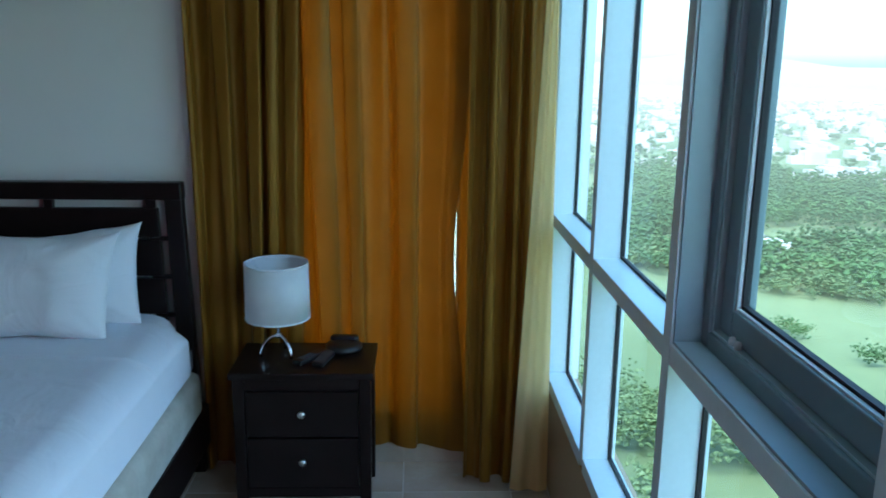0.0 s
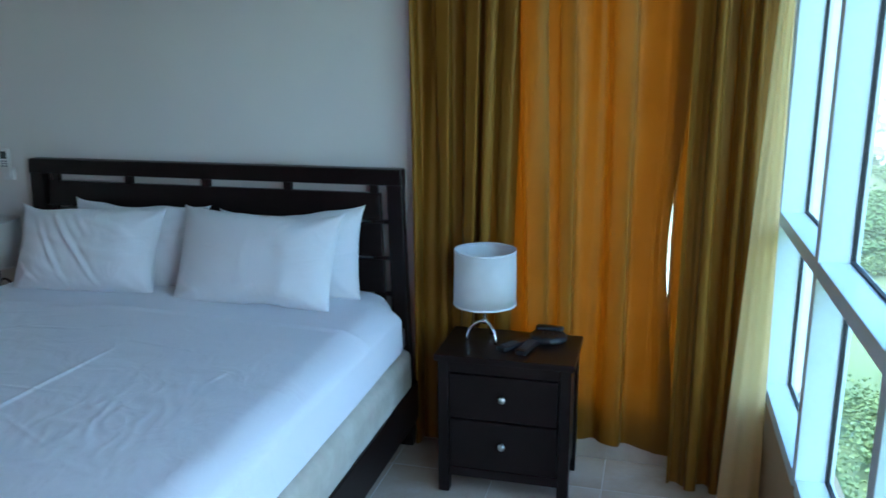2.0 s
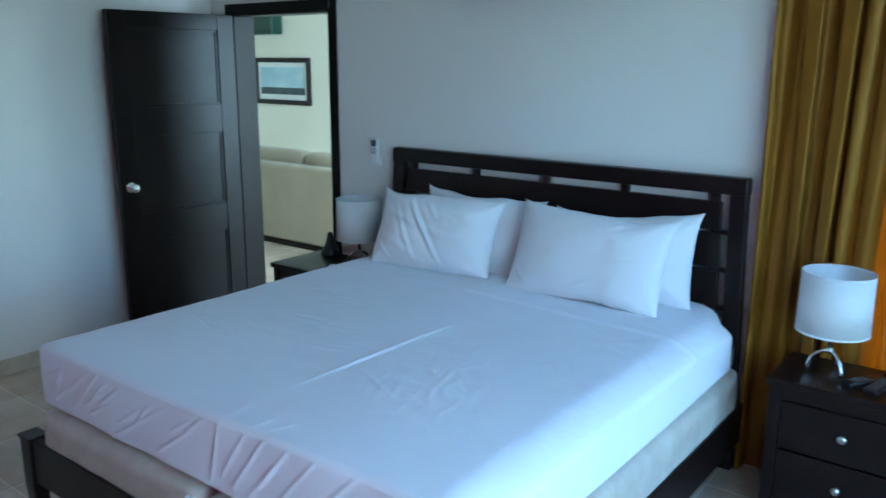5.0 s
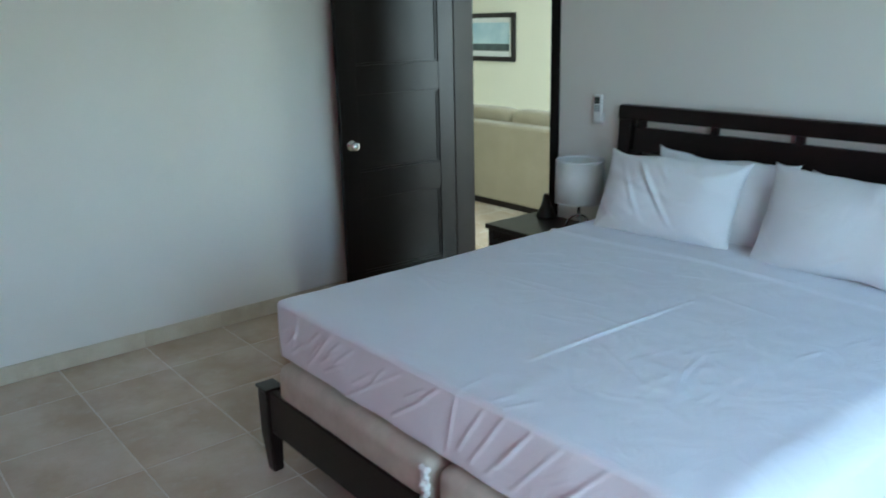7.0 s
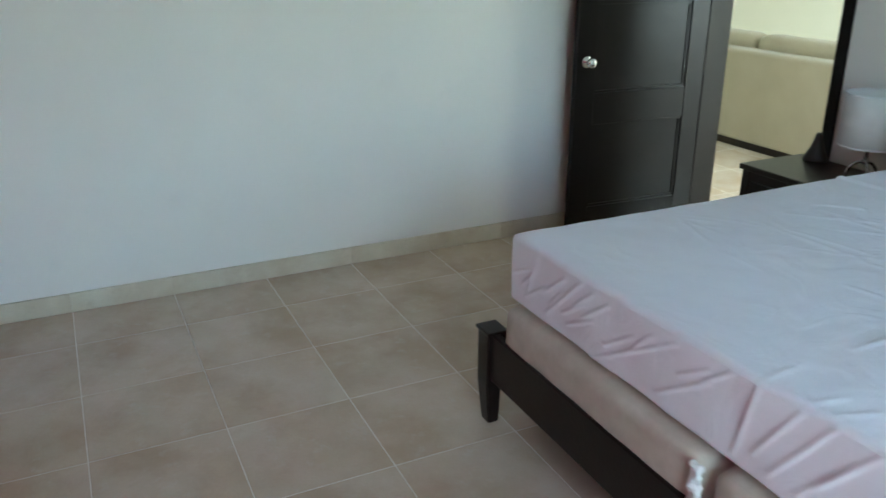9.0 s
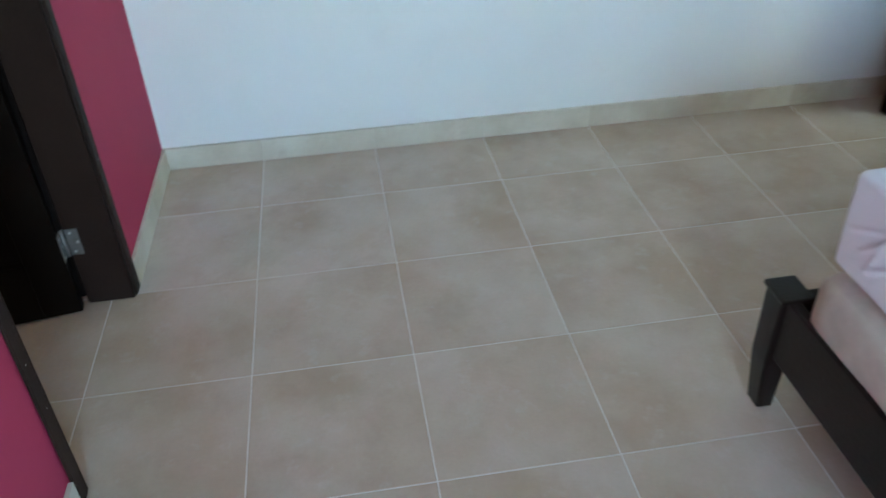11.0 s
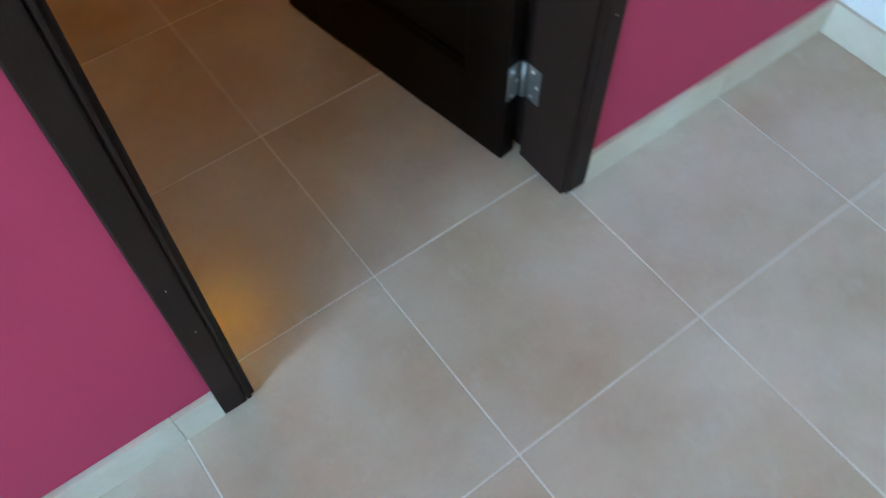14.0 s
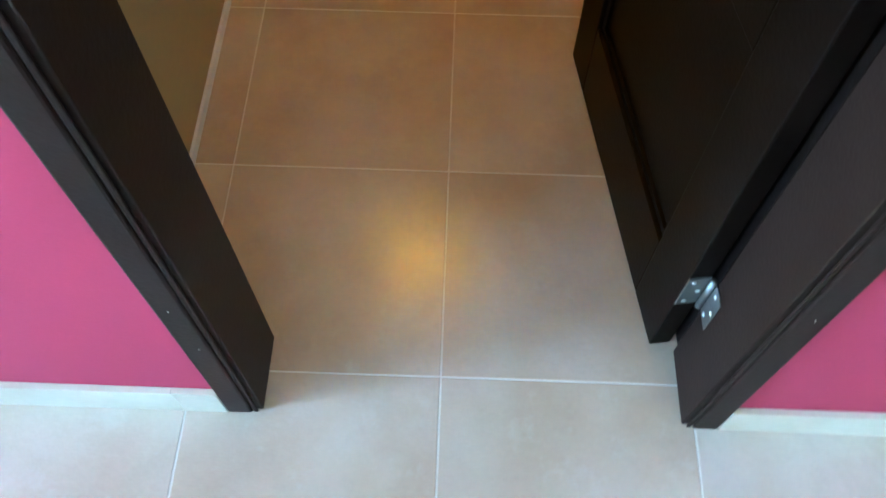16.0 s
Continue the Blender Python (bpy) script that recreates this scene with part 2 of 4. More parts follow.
def soft_box(x0, x1, y0, y1, z0, z1, r, cuts, wobble=None):
    """A box with round edges and a fine mesh; wobble(p, normal) gives each point's shift."""
    bm = bmesh.new()
    bmesh.ops.create_cube(bm, size=2.0)
    bmesh.ops.subdivide_edges(bm, edges=bm.edges[:], cuts=cuts, use_grid_fill=True)
    c = Vector(((x0 + x1) / 2, (y0 + y1) / 2, (z0 + z1) / 2))
    h = Vector(((x1 - x0) / 2, (y1 - y0) / 2, (z1 - z0) / 2))
    for v in bm.verts:
        p = Vector((v.co.x * h.x, v.co.y * h.y, v.co.z * h.z))
        q = Vector([max(-(h[i] - r), min(h[i] - r, p[i])) for i in range(3)])
        d = p - q
        nrm = d.normalized() if d.length > 1e-9 else Vector((0, 0, 1))
        p = q + nrm * min(r, d.length if d.length < r else r)
        v.co = c + p
        if wobble:
            v.co += wobble(v.co.copy(), nrm)
    return bm


# ---- the bedroom's shell ----
XW, XE, YS, YN, TOP = -0.024, 5.0, 0.196, 4.0, 2.62
THICK = 0.15


def structure(name, bm, material, label, category="wall"):
    return tagged(part(name, bm, material), label, category, kind="structure")


def wall_with_gap(axis, a0, a1, b0, b1, gaps, top=TOP):
    """A wall along x or y from a0 to a1, b0 to b1 thick, with (from, to, sill, head) openings."""
    bm = bmesh.new()

    def block(s, e, z0, z1):
        if e - s > 1e-4 and z1 - z0 > 1e-4:
            box(bm, *((s, e, b0, b1) if axis == "x" else (b0, b1, s, e)), z0, z1)
    at = a0
    for s, e, sill, head in sorted(gaps):
        block(at, s, 0, top)
        block(s, e, 0, sill)
        block(s, e, head, top)
        at = e
    block(at, a1, 0, top)
    return bm

D1 = (0.19, 1.07, 0.0, 2.012)      # opening to the living room, in the north wall
W1 = (3.94, 4.86, 0.24, 2.45)     # window behind the drawn curtain, in the north wall
D2 = (0.797, 1.574, 0.0, 2.03)     # opening to the bathroom, in the south wall
structure("wall_north", wall_with_gap("x", -0.19, 5.15, YN, YN + THICK, [D1, W1]), M_WHITE, "white painted bedroom wall behind the bed's headboard")
structure("wall_west", boxed(XW - THICK, XW, YS - 0.13, YN, 0, TOP), M_WHITE, "white painted plain bedroom wall with stone skirting")
structure("wall_south", wall_with_gap("x", XW, 5.15, YS - 0.13, YS, [D2]), M_PINK, "raspberry pink painted wall with the bathroom door")
structure("wall_east", wall_with_gap("y", YS, YN, XE, XE + THICK, [(0.675, 3.94, 0.001, 2.45)]), M_WHITE, "white wall round the tall aluminium windows")
structure("wall_east_parapet", boxed(XE + 0.004, XE + THICK, 0.675, 3.94, 0, 0.418), M_PARAPET, "tan low wall under the tall windows")
structure("ceiling", boxed(-0.19, 5.15, YS - 0.13, YN + THICK, TOP, TOP + 0.15), M_CEIL, "plain white painted ceiling", "ceiling")

# living room beyond the north door
LX0, LX1, LY1 = -5.4, 5.0, 7.95
structure("living_room_wall_far", boxed(LX0, LX1, LY1, LY1 + 0.15, 0, TOP), M_CREAM, "pale cream living room wall with a picture")
structure("living_room_wall_west", boxed(LX0 - 0.15, LX0, YN, LY1 + 0.15, 0, TOP), M_CREAM, "pale cream living room side wall")
structure("living_room_wall_near", boxed(LX0, -0.19, YN, YN + THICK, 0, TOP), M_CREAM, "pale cream living room wall beside the door")
structure("living_room_wall_window", wall_with_gap("y", YN + THICK, LY1, LX1, LX1 + 0.15, [(4.5, 7.6, 0.44, 2.45)]), M_CREAM, "cream wall round the living room windows")
structure("living_room_ceiling", boxed(LX0 - 0.15, LX1 + 0.15, YN + THICK, LY1 + 0.15, TOP, TOP + 0.15), M_CEIL, "white living room ceiling", "ceiling")
# bathroom behind the south wall
BX0, BX1, BY0 = 0.45, 1.78, -2.3
structure("bathroom_wall_east", boxed(BX1, BX1 + 0.1, BY0, YS - 0.13, 0, TOP), M_TAN, "tan bathroom side wall")
structure("bathroom_wall_west", boxed(BX0 - 0.1, BX0, BY0, YS - 0.13, 0, TOP), M_TAN, "tan bathroom side wall behind the open door")
structure("bathroom_wall_far", boxed(BX0 - 0.1, BX1 + 0.1, BY0 - 0.1, BY0, 0, TOP), M_TAN, "tan bathroom end wall")
structure("bathroom_ceiling", boxed(BX0 - 0.1, BX1 + 0.1, BY0 - 0.1, YS - 0.13, TOP, TOP + 0.1), M_TAN, "plain tan bathroom ceiling", "ceiling")
# slab under all rooms, whose top is the grout between the tiles
floor = structure("floor", boxed(LX0 - 0.15, XE + 0.15, BY0 - 0.1, LY1 + 0.15, -0.2, -0.0009), M_GROUT, "beige stone tile floor with pale grout joints", "floor")

# lamp in the bathroom ceiling
bath = new("bathroom_bulb", bpy.data.lights.new("bathroom_bulb", "POINT"))
bath.data.energy, bath.data.color, bath.data.shadow_soft_size = 0.60, (1.0, 0.38, 0.0), 0.032
bath.location = (1.39, -1.42, 2.45)
ring = thing("ceiling_lamp", (1.40, -1.45, TOP), "small white round ceiling lamp with warm bulb", "lamp")
part("base", turned([(0.06, -0.02), (0.07, 0.0)], (1.40, -1.45, TOP)), M_PLASTIC, ring)


# ---- doors and casings ----
def casing(name, x0, x1, head, y_in, y_out, proud, label, w=0.06, finish=M_DOOR):
    """Frame lining an opening in a wall along x; its architraves stand proud of both faces."""
    f = thing(name, ((x0 + x1) / 2, (y_in + y_out) / 2, 0), label, "door frame", kind="structure")
    lo, hi = min(y_in, y_out), max(y_in, y_out)
    t = 0.004
    for a, b in ((x0 - 0.002, x0 + 0.02), (x1 - 0.02, x1 + 0.002)):
        part("jamb", boxed(a, b, lo - t, hi + t, 0.002, head - 0.02, bevel=0.002), finish, f)
    part("head_jamb", boxed(x0 - 0.002, x1 + 0.002, lo - t, hi + t, head - 0.02, head + 0.002, bevel=0.002), finish, f)
    for y0, y1 in ((lo - proud, lo - t), (hi + t, hi + proud)):
        for a, b, c, d in ((x0 - w, x0 + 0.002, x0 + 0.004, x0 + 0.012), (x1 - 0.002, x1 + w, x1 - 0.012, x1 - 0.004)):
            arch = part("architrave", boxed(a, b, y0, y1, 0.002, head + w, bevel=0.004), finish, f)
            part("bead", boxed(c, d, y0 + 0.002, y1 - 0.002, 0.002, head, bevel=0.002), finish, arch)
        part("architrave", boxed(x0 + 0.012, x1 - 0.012, y0, y1, head - 0.012, head + w, bevel=0.004), finish, f)
    return f


casing("door_frame_1", D1[0], D1[1], D1[3], YN, YN + THICK, 0.016, "dark brown wooden door frame to the living room", w=0.052)
frame2 = casing("door_frame_2", D2[0], D2[1], D2[3], YS, YS - 0.13, 0.012, "dark brown wooden door frame to the bathroom", w=0.042, finish=M_DOORLIT)
# Added strip that blocks light through the gap between leaf and jamb.
part("gap_blocker", boxed(D2[0] - 0.002, D2[0] + 0.0195, 0.034, YS - 0.135, 0.03, D2[3] - 0.02), M_DOOR, frame2, "dark strip along the hinge side jamb, added to block light")


for x, z in ((1.594, 0.43), (1.588, 0.30), (0.775, 0.47)):
    part("paint_chip", boxed(x, x + 0.0018, YS + 0.0112, YS + 0.0126, z, z + 0.004), M_NICKEL, frame2, "tiny pale chip in the dark finish")


def door_leaf(name, width, height, panels, hinge, angle, label, stile=0.12, thick=0.04, finish=M_DOOR):
    """A panelled leaf hung at hinge, which runs along +x before it is turned by angle; its faces are y 0 and -thick."""
    m = Matrix.Translation(hinge) @ Matrix.Rotation(radians(angle), 4, "Z")
    d = thing(name, hinge, label, "door", kind="structure")
    for a, b in ((0, stile), (width - stile, width)):
        part("stile", moved(boxed(a, b, -thick, 0, 0.008, height, bevel=0.003), m), finish, d)
    z = 0.008
    for p0, p1 in panels + [(height, height)]:
        part("rail", moved(boxed(stile, width - stile, -thick + 0.0005, -0.0005, z, p0, bevel=0.002), m), finish, d)
        z = p1
    for p0, p1 in panels:
        part("panel", moved(boxed(stile - 0.01, width - stile + 0.01, -thick + 0.016, -0.016, p0 - 0.01, p1 + 0.01), m), finish, d)
        for y0, y1 in ((-0.016, -0.009), (-thick + 0.009, -thick + 0.016)):
            bm = bmesh.new()
            s = 0.014
            box(bm, stile, stile + s, y0, y1, p0, p1), box(bm, width - stile - s, width - stile, y0, y1, p0, p1)
            box(bm, stile + s, width - stile - s, y0, y1, p0, p0 + s), box(bm, stile + s, width - stile - s, y0, y1, p1 - s, p1)
            part("moulding", moved(bm, m), finish, d)
    return d, m


def knob_set(d, m, x, z, thick=0.04):
    for side in (1, -1):
        off = 0 if side > 0 else -thick
        rot = m @ Matrix.Translation((x, off, z)) @ Matrix.Rotation(radians(-90 * side), 4, "X")
        k = part("door_knob", moved(turned([(0.030, 0), (0.032, 0.004), (0.028, 0.008), (0.012, 0.012), (0.011, 0.032), (0.022, 0.040), (0.027, 0.052), (0.024, 0.062), (0.012, 0.067)], (0, 0, 0), 20), rot), M_CHROME, d, "polished chrome knob", smooth=True)


def hinge_set(d, m, zs, jamb_x):
    """Butt hinges on the leaf's edge, each with a second plate on the jamb at jamb_x."""
    at = m.translation
    for z in zs:
        h = part("hinge", moved(boxed(-0.0025, 0.001, -0.037, -0.001, z - 0.045, z + 0.045, bevel=0.0008), m), M_HINGE, d, "steel butt hinge")
        part("hinge_plate", boxed(jamb_x, jamb_x + 0.0025, at.y + 0.010, at.y + 0.046, z - 0.045, z + 0.045, bevel=0.0008), M_HINGE, h)
        part("knuckle", turned([(0.006, -0.045), (0.006, 0.045)], (jamb_x + 0.005, at.y + 0.003, z), 12), M_HINGE, h, smooth=True)
        for dz, dd in ((-0.032, 0.012), (0.0, 0.026), (0.032, 0.012)):
            part("screw", moved(turned([(0.0045, 0), (0.003, 0.0015)], (0, 0, 0), 10), m @ Matrix.Translation((-0.0025, -dd, z + dz)) @ Matrix.Rotation(radians(-90), 4, "Y")), M_PLASTIC, h)
            part("screw", moved(turned([(0.0045, 0), (0.003, 0.0015)], (0, 0, 0), 10), Matrix.Translation((jamb_x + 0.0025, at.y + 0.012 + dd, z + dz)) @ Matrix.Rotation(radians(90), 4, "Y")), M_PLASTIC, h)


PANELS = [(0.18, 0.65), (0.82, 1.28), (1.45, 1.90)]
leaf1, m1 = door_leaf("door_1", 0.835, 1.995, PANELS, (D1[0] + 0.03, YN - 0.018, 0), -93.0, "dark brown three-panel wooden door standing wide open")
knob_set(leaf1, m1, 0.772, 0.99)
leaf2, m2 = door_leaf("door_2", 0.71, 2.01, [(0.20, 0.66), (0.82, 1.28), (1.45, 1.92)], (0.862, 0.054, 0), -81.0, "dark brown panelled wooden bathroom door standing open inwards", stile=0.11, finish=M_DOORSHADE)
knob_set(leaf2, m2, 0.65, 0.97)
hinge_set(leaf2, m2, (0.232, 1.02, 1.80), D2[0] + 0.0205)


# ---- windows ----
def window_wall(name, label, along, face, a_list, z_list, outward, casement=None):
    """Aluminium grid of posts at a_list and rails at z_list; outward: +1, depth goes to larger values."""
    mid = (a_list[0] + a_list[-1]) / 2
    w = thing(name, (face, mid, z_list[0]) if along == "y" else (mid, face, z_list[0]), label, "window", kind="structure")
    dep, half = 0.11, 0.025

    def bx(a0, a1, d0, d1, z0, z1, bev=0.002):
        d0, d1 = face + outward * d0, face + outward * d1
        d0, d1 = min(d0, d1), max(d0, d1)
        return boxed(d0, d1, a0, a1, z0, z1, bevel=bev) if along == "y" else boxed(a0, a1, d0, d1, z0, z1, bevel=bev)
    for a in a_list:
        part("mullion", bx(a - half, a + half, 0, dep, z_list[0], z_list[-1]), M_ALU, w)
    for s, e in zip(a_list, a_list[1:]):
        for z in z_list:
            part("transom", bx(s + half, e - half, 0.001, dep - 0.001, z - half, z + half), M_ALU, w)
        for b, t in zip(z_list, z_list[1:]):
            if casement and casement == (s, b):
                continue
            a0, a1, z0, z1, g = s + half, e - half, b + half, t - half, 0.008
            bm = bmesh.new()
            for dims in ((a0, a0 + g, z0, z1), (a1 - g, a1, z0, z1), (a0 + g, a1 - g, z0, z0 + g), (a0 + g, a1 - g, z1 - g, z1)):
                d0, d1 = sorted((face + outward * 0.086, face + outward * 0.098))
                box(bm, *((d0, d1, dims[0], dims[1]) if along == "y" else (dims[0], dims[1], d0, d1)), dims[2], dims[3])
            part("gasket", bm, M_RUBBER, w)
            pane = part("pane", bx(a0 + 0.002, a1 - 0.002, 0.090, 0.096, z0 + 0.002, z1 - 0.002, 0), M_GLASS, w)
            pane.visible_shadow = False
    return w


EAST_A = [0.70, 1.53, 2.36, 3.145, 3.915]
RAILS = [0.443, 1.132, 2.425]
east = window_wall("window_1", "floor-deep silver aluminium window grid over the city", "y", XE, EAST_A, RAILS, 1, casement=(1.53, 1.132))
# the casement: slate frame, sash, glass and two white stops
a0, a1, z0, z1 = 1.555, 2.335, 1.157, 2.40


def frame_ring(a0, a1, z0, z1, w, x0, x1, bev=0.004):
    bm = bmesh.new()
    for p in ((a0, a0 + w, z0, z1), (a1 - w, a1, z0, z1), (a0 + w, a1 - w, z0, z0 + w), (a0 + w, a1 - w, z1 - w, z1)):
        box(bm, x0, x1, *p, bevel=bev)
    return bm


part("bay_lining", frame_ring(a0, a1, z0, z1, 0.007, XE + 0.006, XE + 0.066, 0.001), M_SLATE, east, "slate grey lining round the casement")
fixed = part("casement_frame", frame_ring(a0, a1, z0, z1, 0.042, XE + 0.066, XE + 0.128), M_DARKALU, east, "slate grey casement frame")
part("bead", frame_ring(a0 + 0.042, a1 - 0.042, z0 + 0.042, z1 - 0.042, 0.006, XE + 0.074, XE + 0.128, 0.001), M_SLATE, fixed)
sash = part("sash", frame_ring(a0 + 0.050, a1 - 0.050, z0 + 0.050, z1 - 0.050, 0.062, XE + 0.086, XE + 0.134), M_DARKALU, east, "slate grey opening sash")
part("sash_bead", frame_ring(a0 + 0.112, a1 - 0.112, z0 + 0.112, z1 - 0.112, 0.005, XE + 0.092, XE + 0.112, 0.001), M_ALU, sash, "bright thin glazing bead")
part("gasket", frame_ring(a0 + 0.117, a1 - 0.117, z0 + 0.117, z1 - 0.117, 0.007, XE + 0.100, XE + 0.114, 0), M_RUBBER, sash)
pane = part("pane", boxed(XE + 0.105, XE + 0.111, a0 + 0.120, a1 - 0.120, z0 + 0.120, z1 - 0.120), M_GLASS, sash)
pane.visible_shadow = False
for y in (2.165, 2.193):
    part("stop", turned([(0.0075, 0), (0.0075, 0.012), (0.005, 0.016), (0, 0.017)], (XE + 0.078, y, z0 + 0.0485), 12), M_PLASTIC, fixed, "small white plastic stop", smooth=True)
window_wall("window_2", "silver aluminium window behind the drawn curtain", "x", YN + 0.02, [3.965, 4.835], [0.265, 2.425], 1)
window_wall("window_3", "silver aluminium living room windows", "y", LX1, [4.53, 5.55, 6.57, 7.57], [0.47, 1.145, 2.42], 1)

# ---- the bed ----
BX, BW = 1.552, 3.535             # outer faces of the bed's posts
BYF, BYH = 1.85, 3.95
bed = thing("bed", ((BX + BW) / 2, 2.9, 0), "dark wenge wooden double bed frame with slatted headboard", "bed")


def lean(bm):
    """The headboard leans back a little and narrows upwards."""
    for v in bm.verts:
        v.co.y += max(0.0, v.co.z - 0.3) * 0.035
        v.co.x = 2.56 + (v.co.x - 2.56) * (1 - 0.047 * max(0.0, v.co.z - 0.3))
        v.co.z *= 0.984
    return bm


for a, b in ((BX, BX + 0.075), (BW - 0.075, BW)):
    part("headboard_post", lean(boxed(a, b, BYH - 0.055, BYH - 0.005, 0.002, 1.235, bevel=0.006)), M_WOOD, bed)
part("top_rail", lean(boxed(BX - 0.004, BW + 0.004, BYH - 0.06, BYH, 1.214, 1.287, bevel=0.008)), M_WOOD, bed)
IX0, IX1 = BX + 0.10, BW - 0.11
for z0, z1 in ((1.056, 1.178), (0.892, 1.044), (0.728, 0.880), (0.564, 0.716), (0.40, 0.552)):
    part("headboard_plank", lean(boxed(IX0, IX1, BYH - 0.045, BYH - 0.015, z0, z1, bevel=0.004)), M_WOOD, bed)
for i in range(5):
    x = IX0 + 0.04 + (IX1 - IX0 - 0.07) * i / 4
    part("spacer", lean(boxed(x - 0.018, x + 0.018, BYH - 0.042, BYH - 0.018, 1.17, 1.216)), M_WOOD, bed)
for z in (1.050, 0.886, 0.722, 0.558):
    for a, b in ((BX + 0.07, IX0 + 0.05), (IX1 - 0.05, BW - 0.07)):
        part("peg", lean(boxed(a, b, BYH - 0.040, BYH - 0.022, z - 0.009, z + 0.009, bevel=0.003)), M_WOOD, bed)
for s, x in ((1, BX), (-1, BW)):
    bm = bmesh.new()
    rings = [(0.002, 0.052, 0.012), (0.16, 0.072, 0.0), (0.355, 0.078, 0.0)]
    vs = []
    for z, w, inset in rings:
        xa, xb = (x + inset, x + inset + w) if s > 0 else (x - inset - w, x - inset)
        vs.append([bm.verts.new(p) for p in ((xa, BYF + inset, z), (xb, BYF + inset, z), (xb, BYF + inset + w * 0.8, z), (xa, BYF + inset + w * 0.8, z))])
    for p, q in zip(vs, vs[1:]):
        for i in range(4):
            bm.faces.new((p[i], p[(i + 1) % 4], q[(i + 1) % 4], q[i]))
    bm.faces.new(vs[0][::-1]), bm.faces.new(vs[-1])
    bmesh.ops.bevel(bm, geom=bm.edges[:], offset=0.004, segments=2, affect="EDGES")
    leg = part("leg", bm, M_WOOD, bed)
    xa, xb = (x - 0.006, x + 0.086) if s > 0 else (x - 0.086, x + 0.006)
    part("leg_cap", boxed(xa, xb, BYF - 0.006, BYF + 0.072, 0.355, 0.368, bevel=0.003), M_WOOD, leg)
part("foot_rail", boxed(BX + 0.07, BW - 0.07, BYF + 0.012, BYF + 0.042, 0.182, 0.360, bevel=0.005), M_WOOD, bed)
for x in (BX + 0.012, BW + 0.004):
    part("side_rail", boxed(x, x + 0.03, BYF + 0.05, BYH - 0.05, 0.155, 0.335, bevel=0.005), M_WOOD, bed)
part("slat_deck", boxed(BX + 0.042, BW - 0.042, BYF + 0.05, BYH - 0.06, 0.24, 0.262), M_WOOD, bed)

MX0, MX1, MY0, MY1 = 1.682, 3.545, 1.892, 3.885


def quilt(p, n):
    return n * 0.004 * noise.noise(p * 9.0)


for k in range(2):
    a = MX0 - 0.02 + k * (MX1 - MX0 + 0.04) / 2
    b = a + (MX1 - MX0 + 0.04) / 2 - 0.006
    s = thing("box_spring", ((a + b) / 2, 2.9, 0.262), "beige quilted split box spring under the mattress", "box spring", group="box springs of the bed")
    part("body", soft_box(a, b, MY0 - 0.02, MY1, 0.262, 0.498, 0.062, 24, quilt), M_BOX, s, smooth=True)
    part("piping", tube([(b - 0.05 if k == 0 else a + 0.05, MY0 - 0.0225, 0.300), ((a + b) / 2, MY0 - 0.0235, 0.300), (a + 0.05 if k == 0 else b - 0.05, MY0 - 0.0225, 0.300)], 0.004, 8), M_BOX, s, "thin fabric piping", smooth=True)

part("plastic_wrap", soft_box(2.572, 2.606, 1.858, 1.876, 0.345, 0.475, 0.008, 16, lambda p, n: n * 0.010 * noise.noise(p * 60)), M_PLASTIC, s, "crumpled clear plastic wrapping", smooth=False)
TOP_CREASES = [(2.68, 2.19, 2.71, 2.98, 0.0065), (1.90, 2.98, 2.00, 3.09, 0.006), (1.92, 2.80, 2.20, 3.08, 0.004), (2.04, 2.69, 2.32, 2.74, 0.004),
               (2.24, 2.97, 2.10, 2.82, 0.004), (2.69, 1.90, 2.68, 2.02, 0.003), (2.85, 1.90, 2.89, 2.01, 0.003), (2.80, 1.90, 2.82, 2.00, 0.003),
               (3.20, 2.80, 3.22, 2.88, 0.005), (2.56, 2.71, 2.30, 2.66, 0.003)]
FOOT_FOLDS = [(2.07, 0.715, 1.90, 0.55), (2.44, 0.70, 2.11, 0.50), (2.69, 0.73, 2.66, 0.54), (2.88, 0.73, 2.76, 0.55), (2.98, 0.73, 2.83, 0.55),
              (3.08, 0.73, 2.92, 0.54), (3.22, 0.73, 3.05, 0.55), (1.84, 0.71, 1.79, 0.56), (2.80, 0.72, 2.71, 0.57), (3.38, 0.72, 3.24, 0.55), (2.56, 0.66, 2.40, 0.55)]
fold_rnd = random.Random(31)
for _ in range(22):
    fx, fy, fa = fold_rnd.uniform(1.76, 2.75), fold_rnd.uniform(2.35, 3.30), fold_rnd.uniform(-0.5, 0.9)
    fl = fold_rnd.uniform(0.10, 0.32)
    TOP_CREASES.append((fx, fy, fx + fl * math.cos(fa), fy + fl * math.sin(fa), fold_rnd.uniform(0.0018, 0.0036)))
for _ in range(16):
    fx, fz = fold_rnd.uniform(1.78, 3.45), fold_rnd.uniform(0.60, 0.72)
    FOOT_FOLDS.append((fx, fz, fx - fold_rnd.uniform(0.05, 0.13), fz - fold_rnd.uniform(0.05, 0.09)))


def along(px, py, x0, y0, x1, y1):
    """How far a point lies from a stretch, and where along it."""
    dx, dy = x1 - x0, y1 - y0
    t = max(0.0, min(1.0, ((px - x0) * dx + (py - y0) * dy) / (dx * dx + dy * dy)))
    return math.hypot(px - x0 - t * dx, py - y0 - t * dy), t


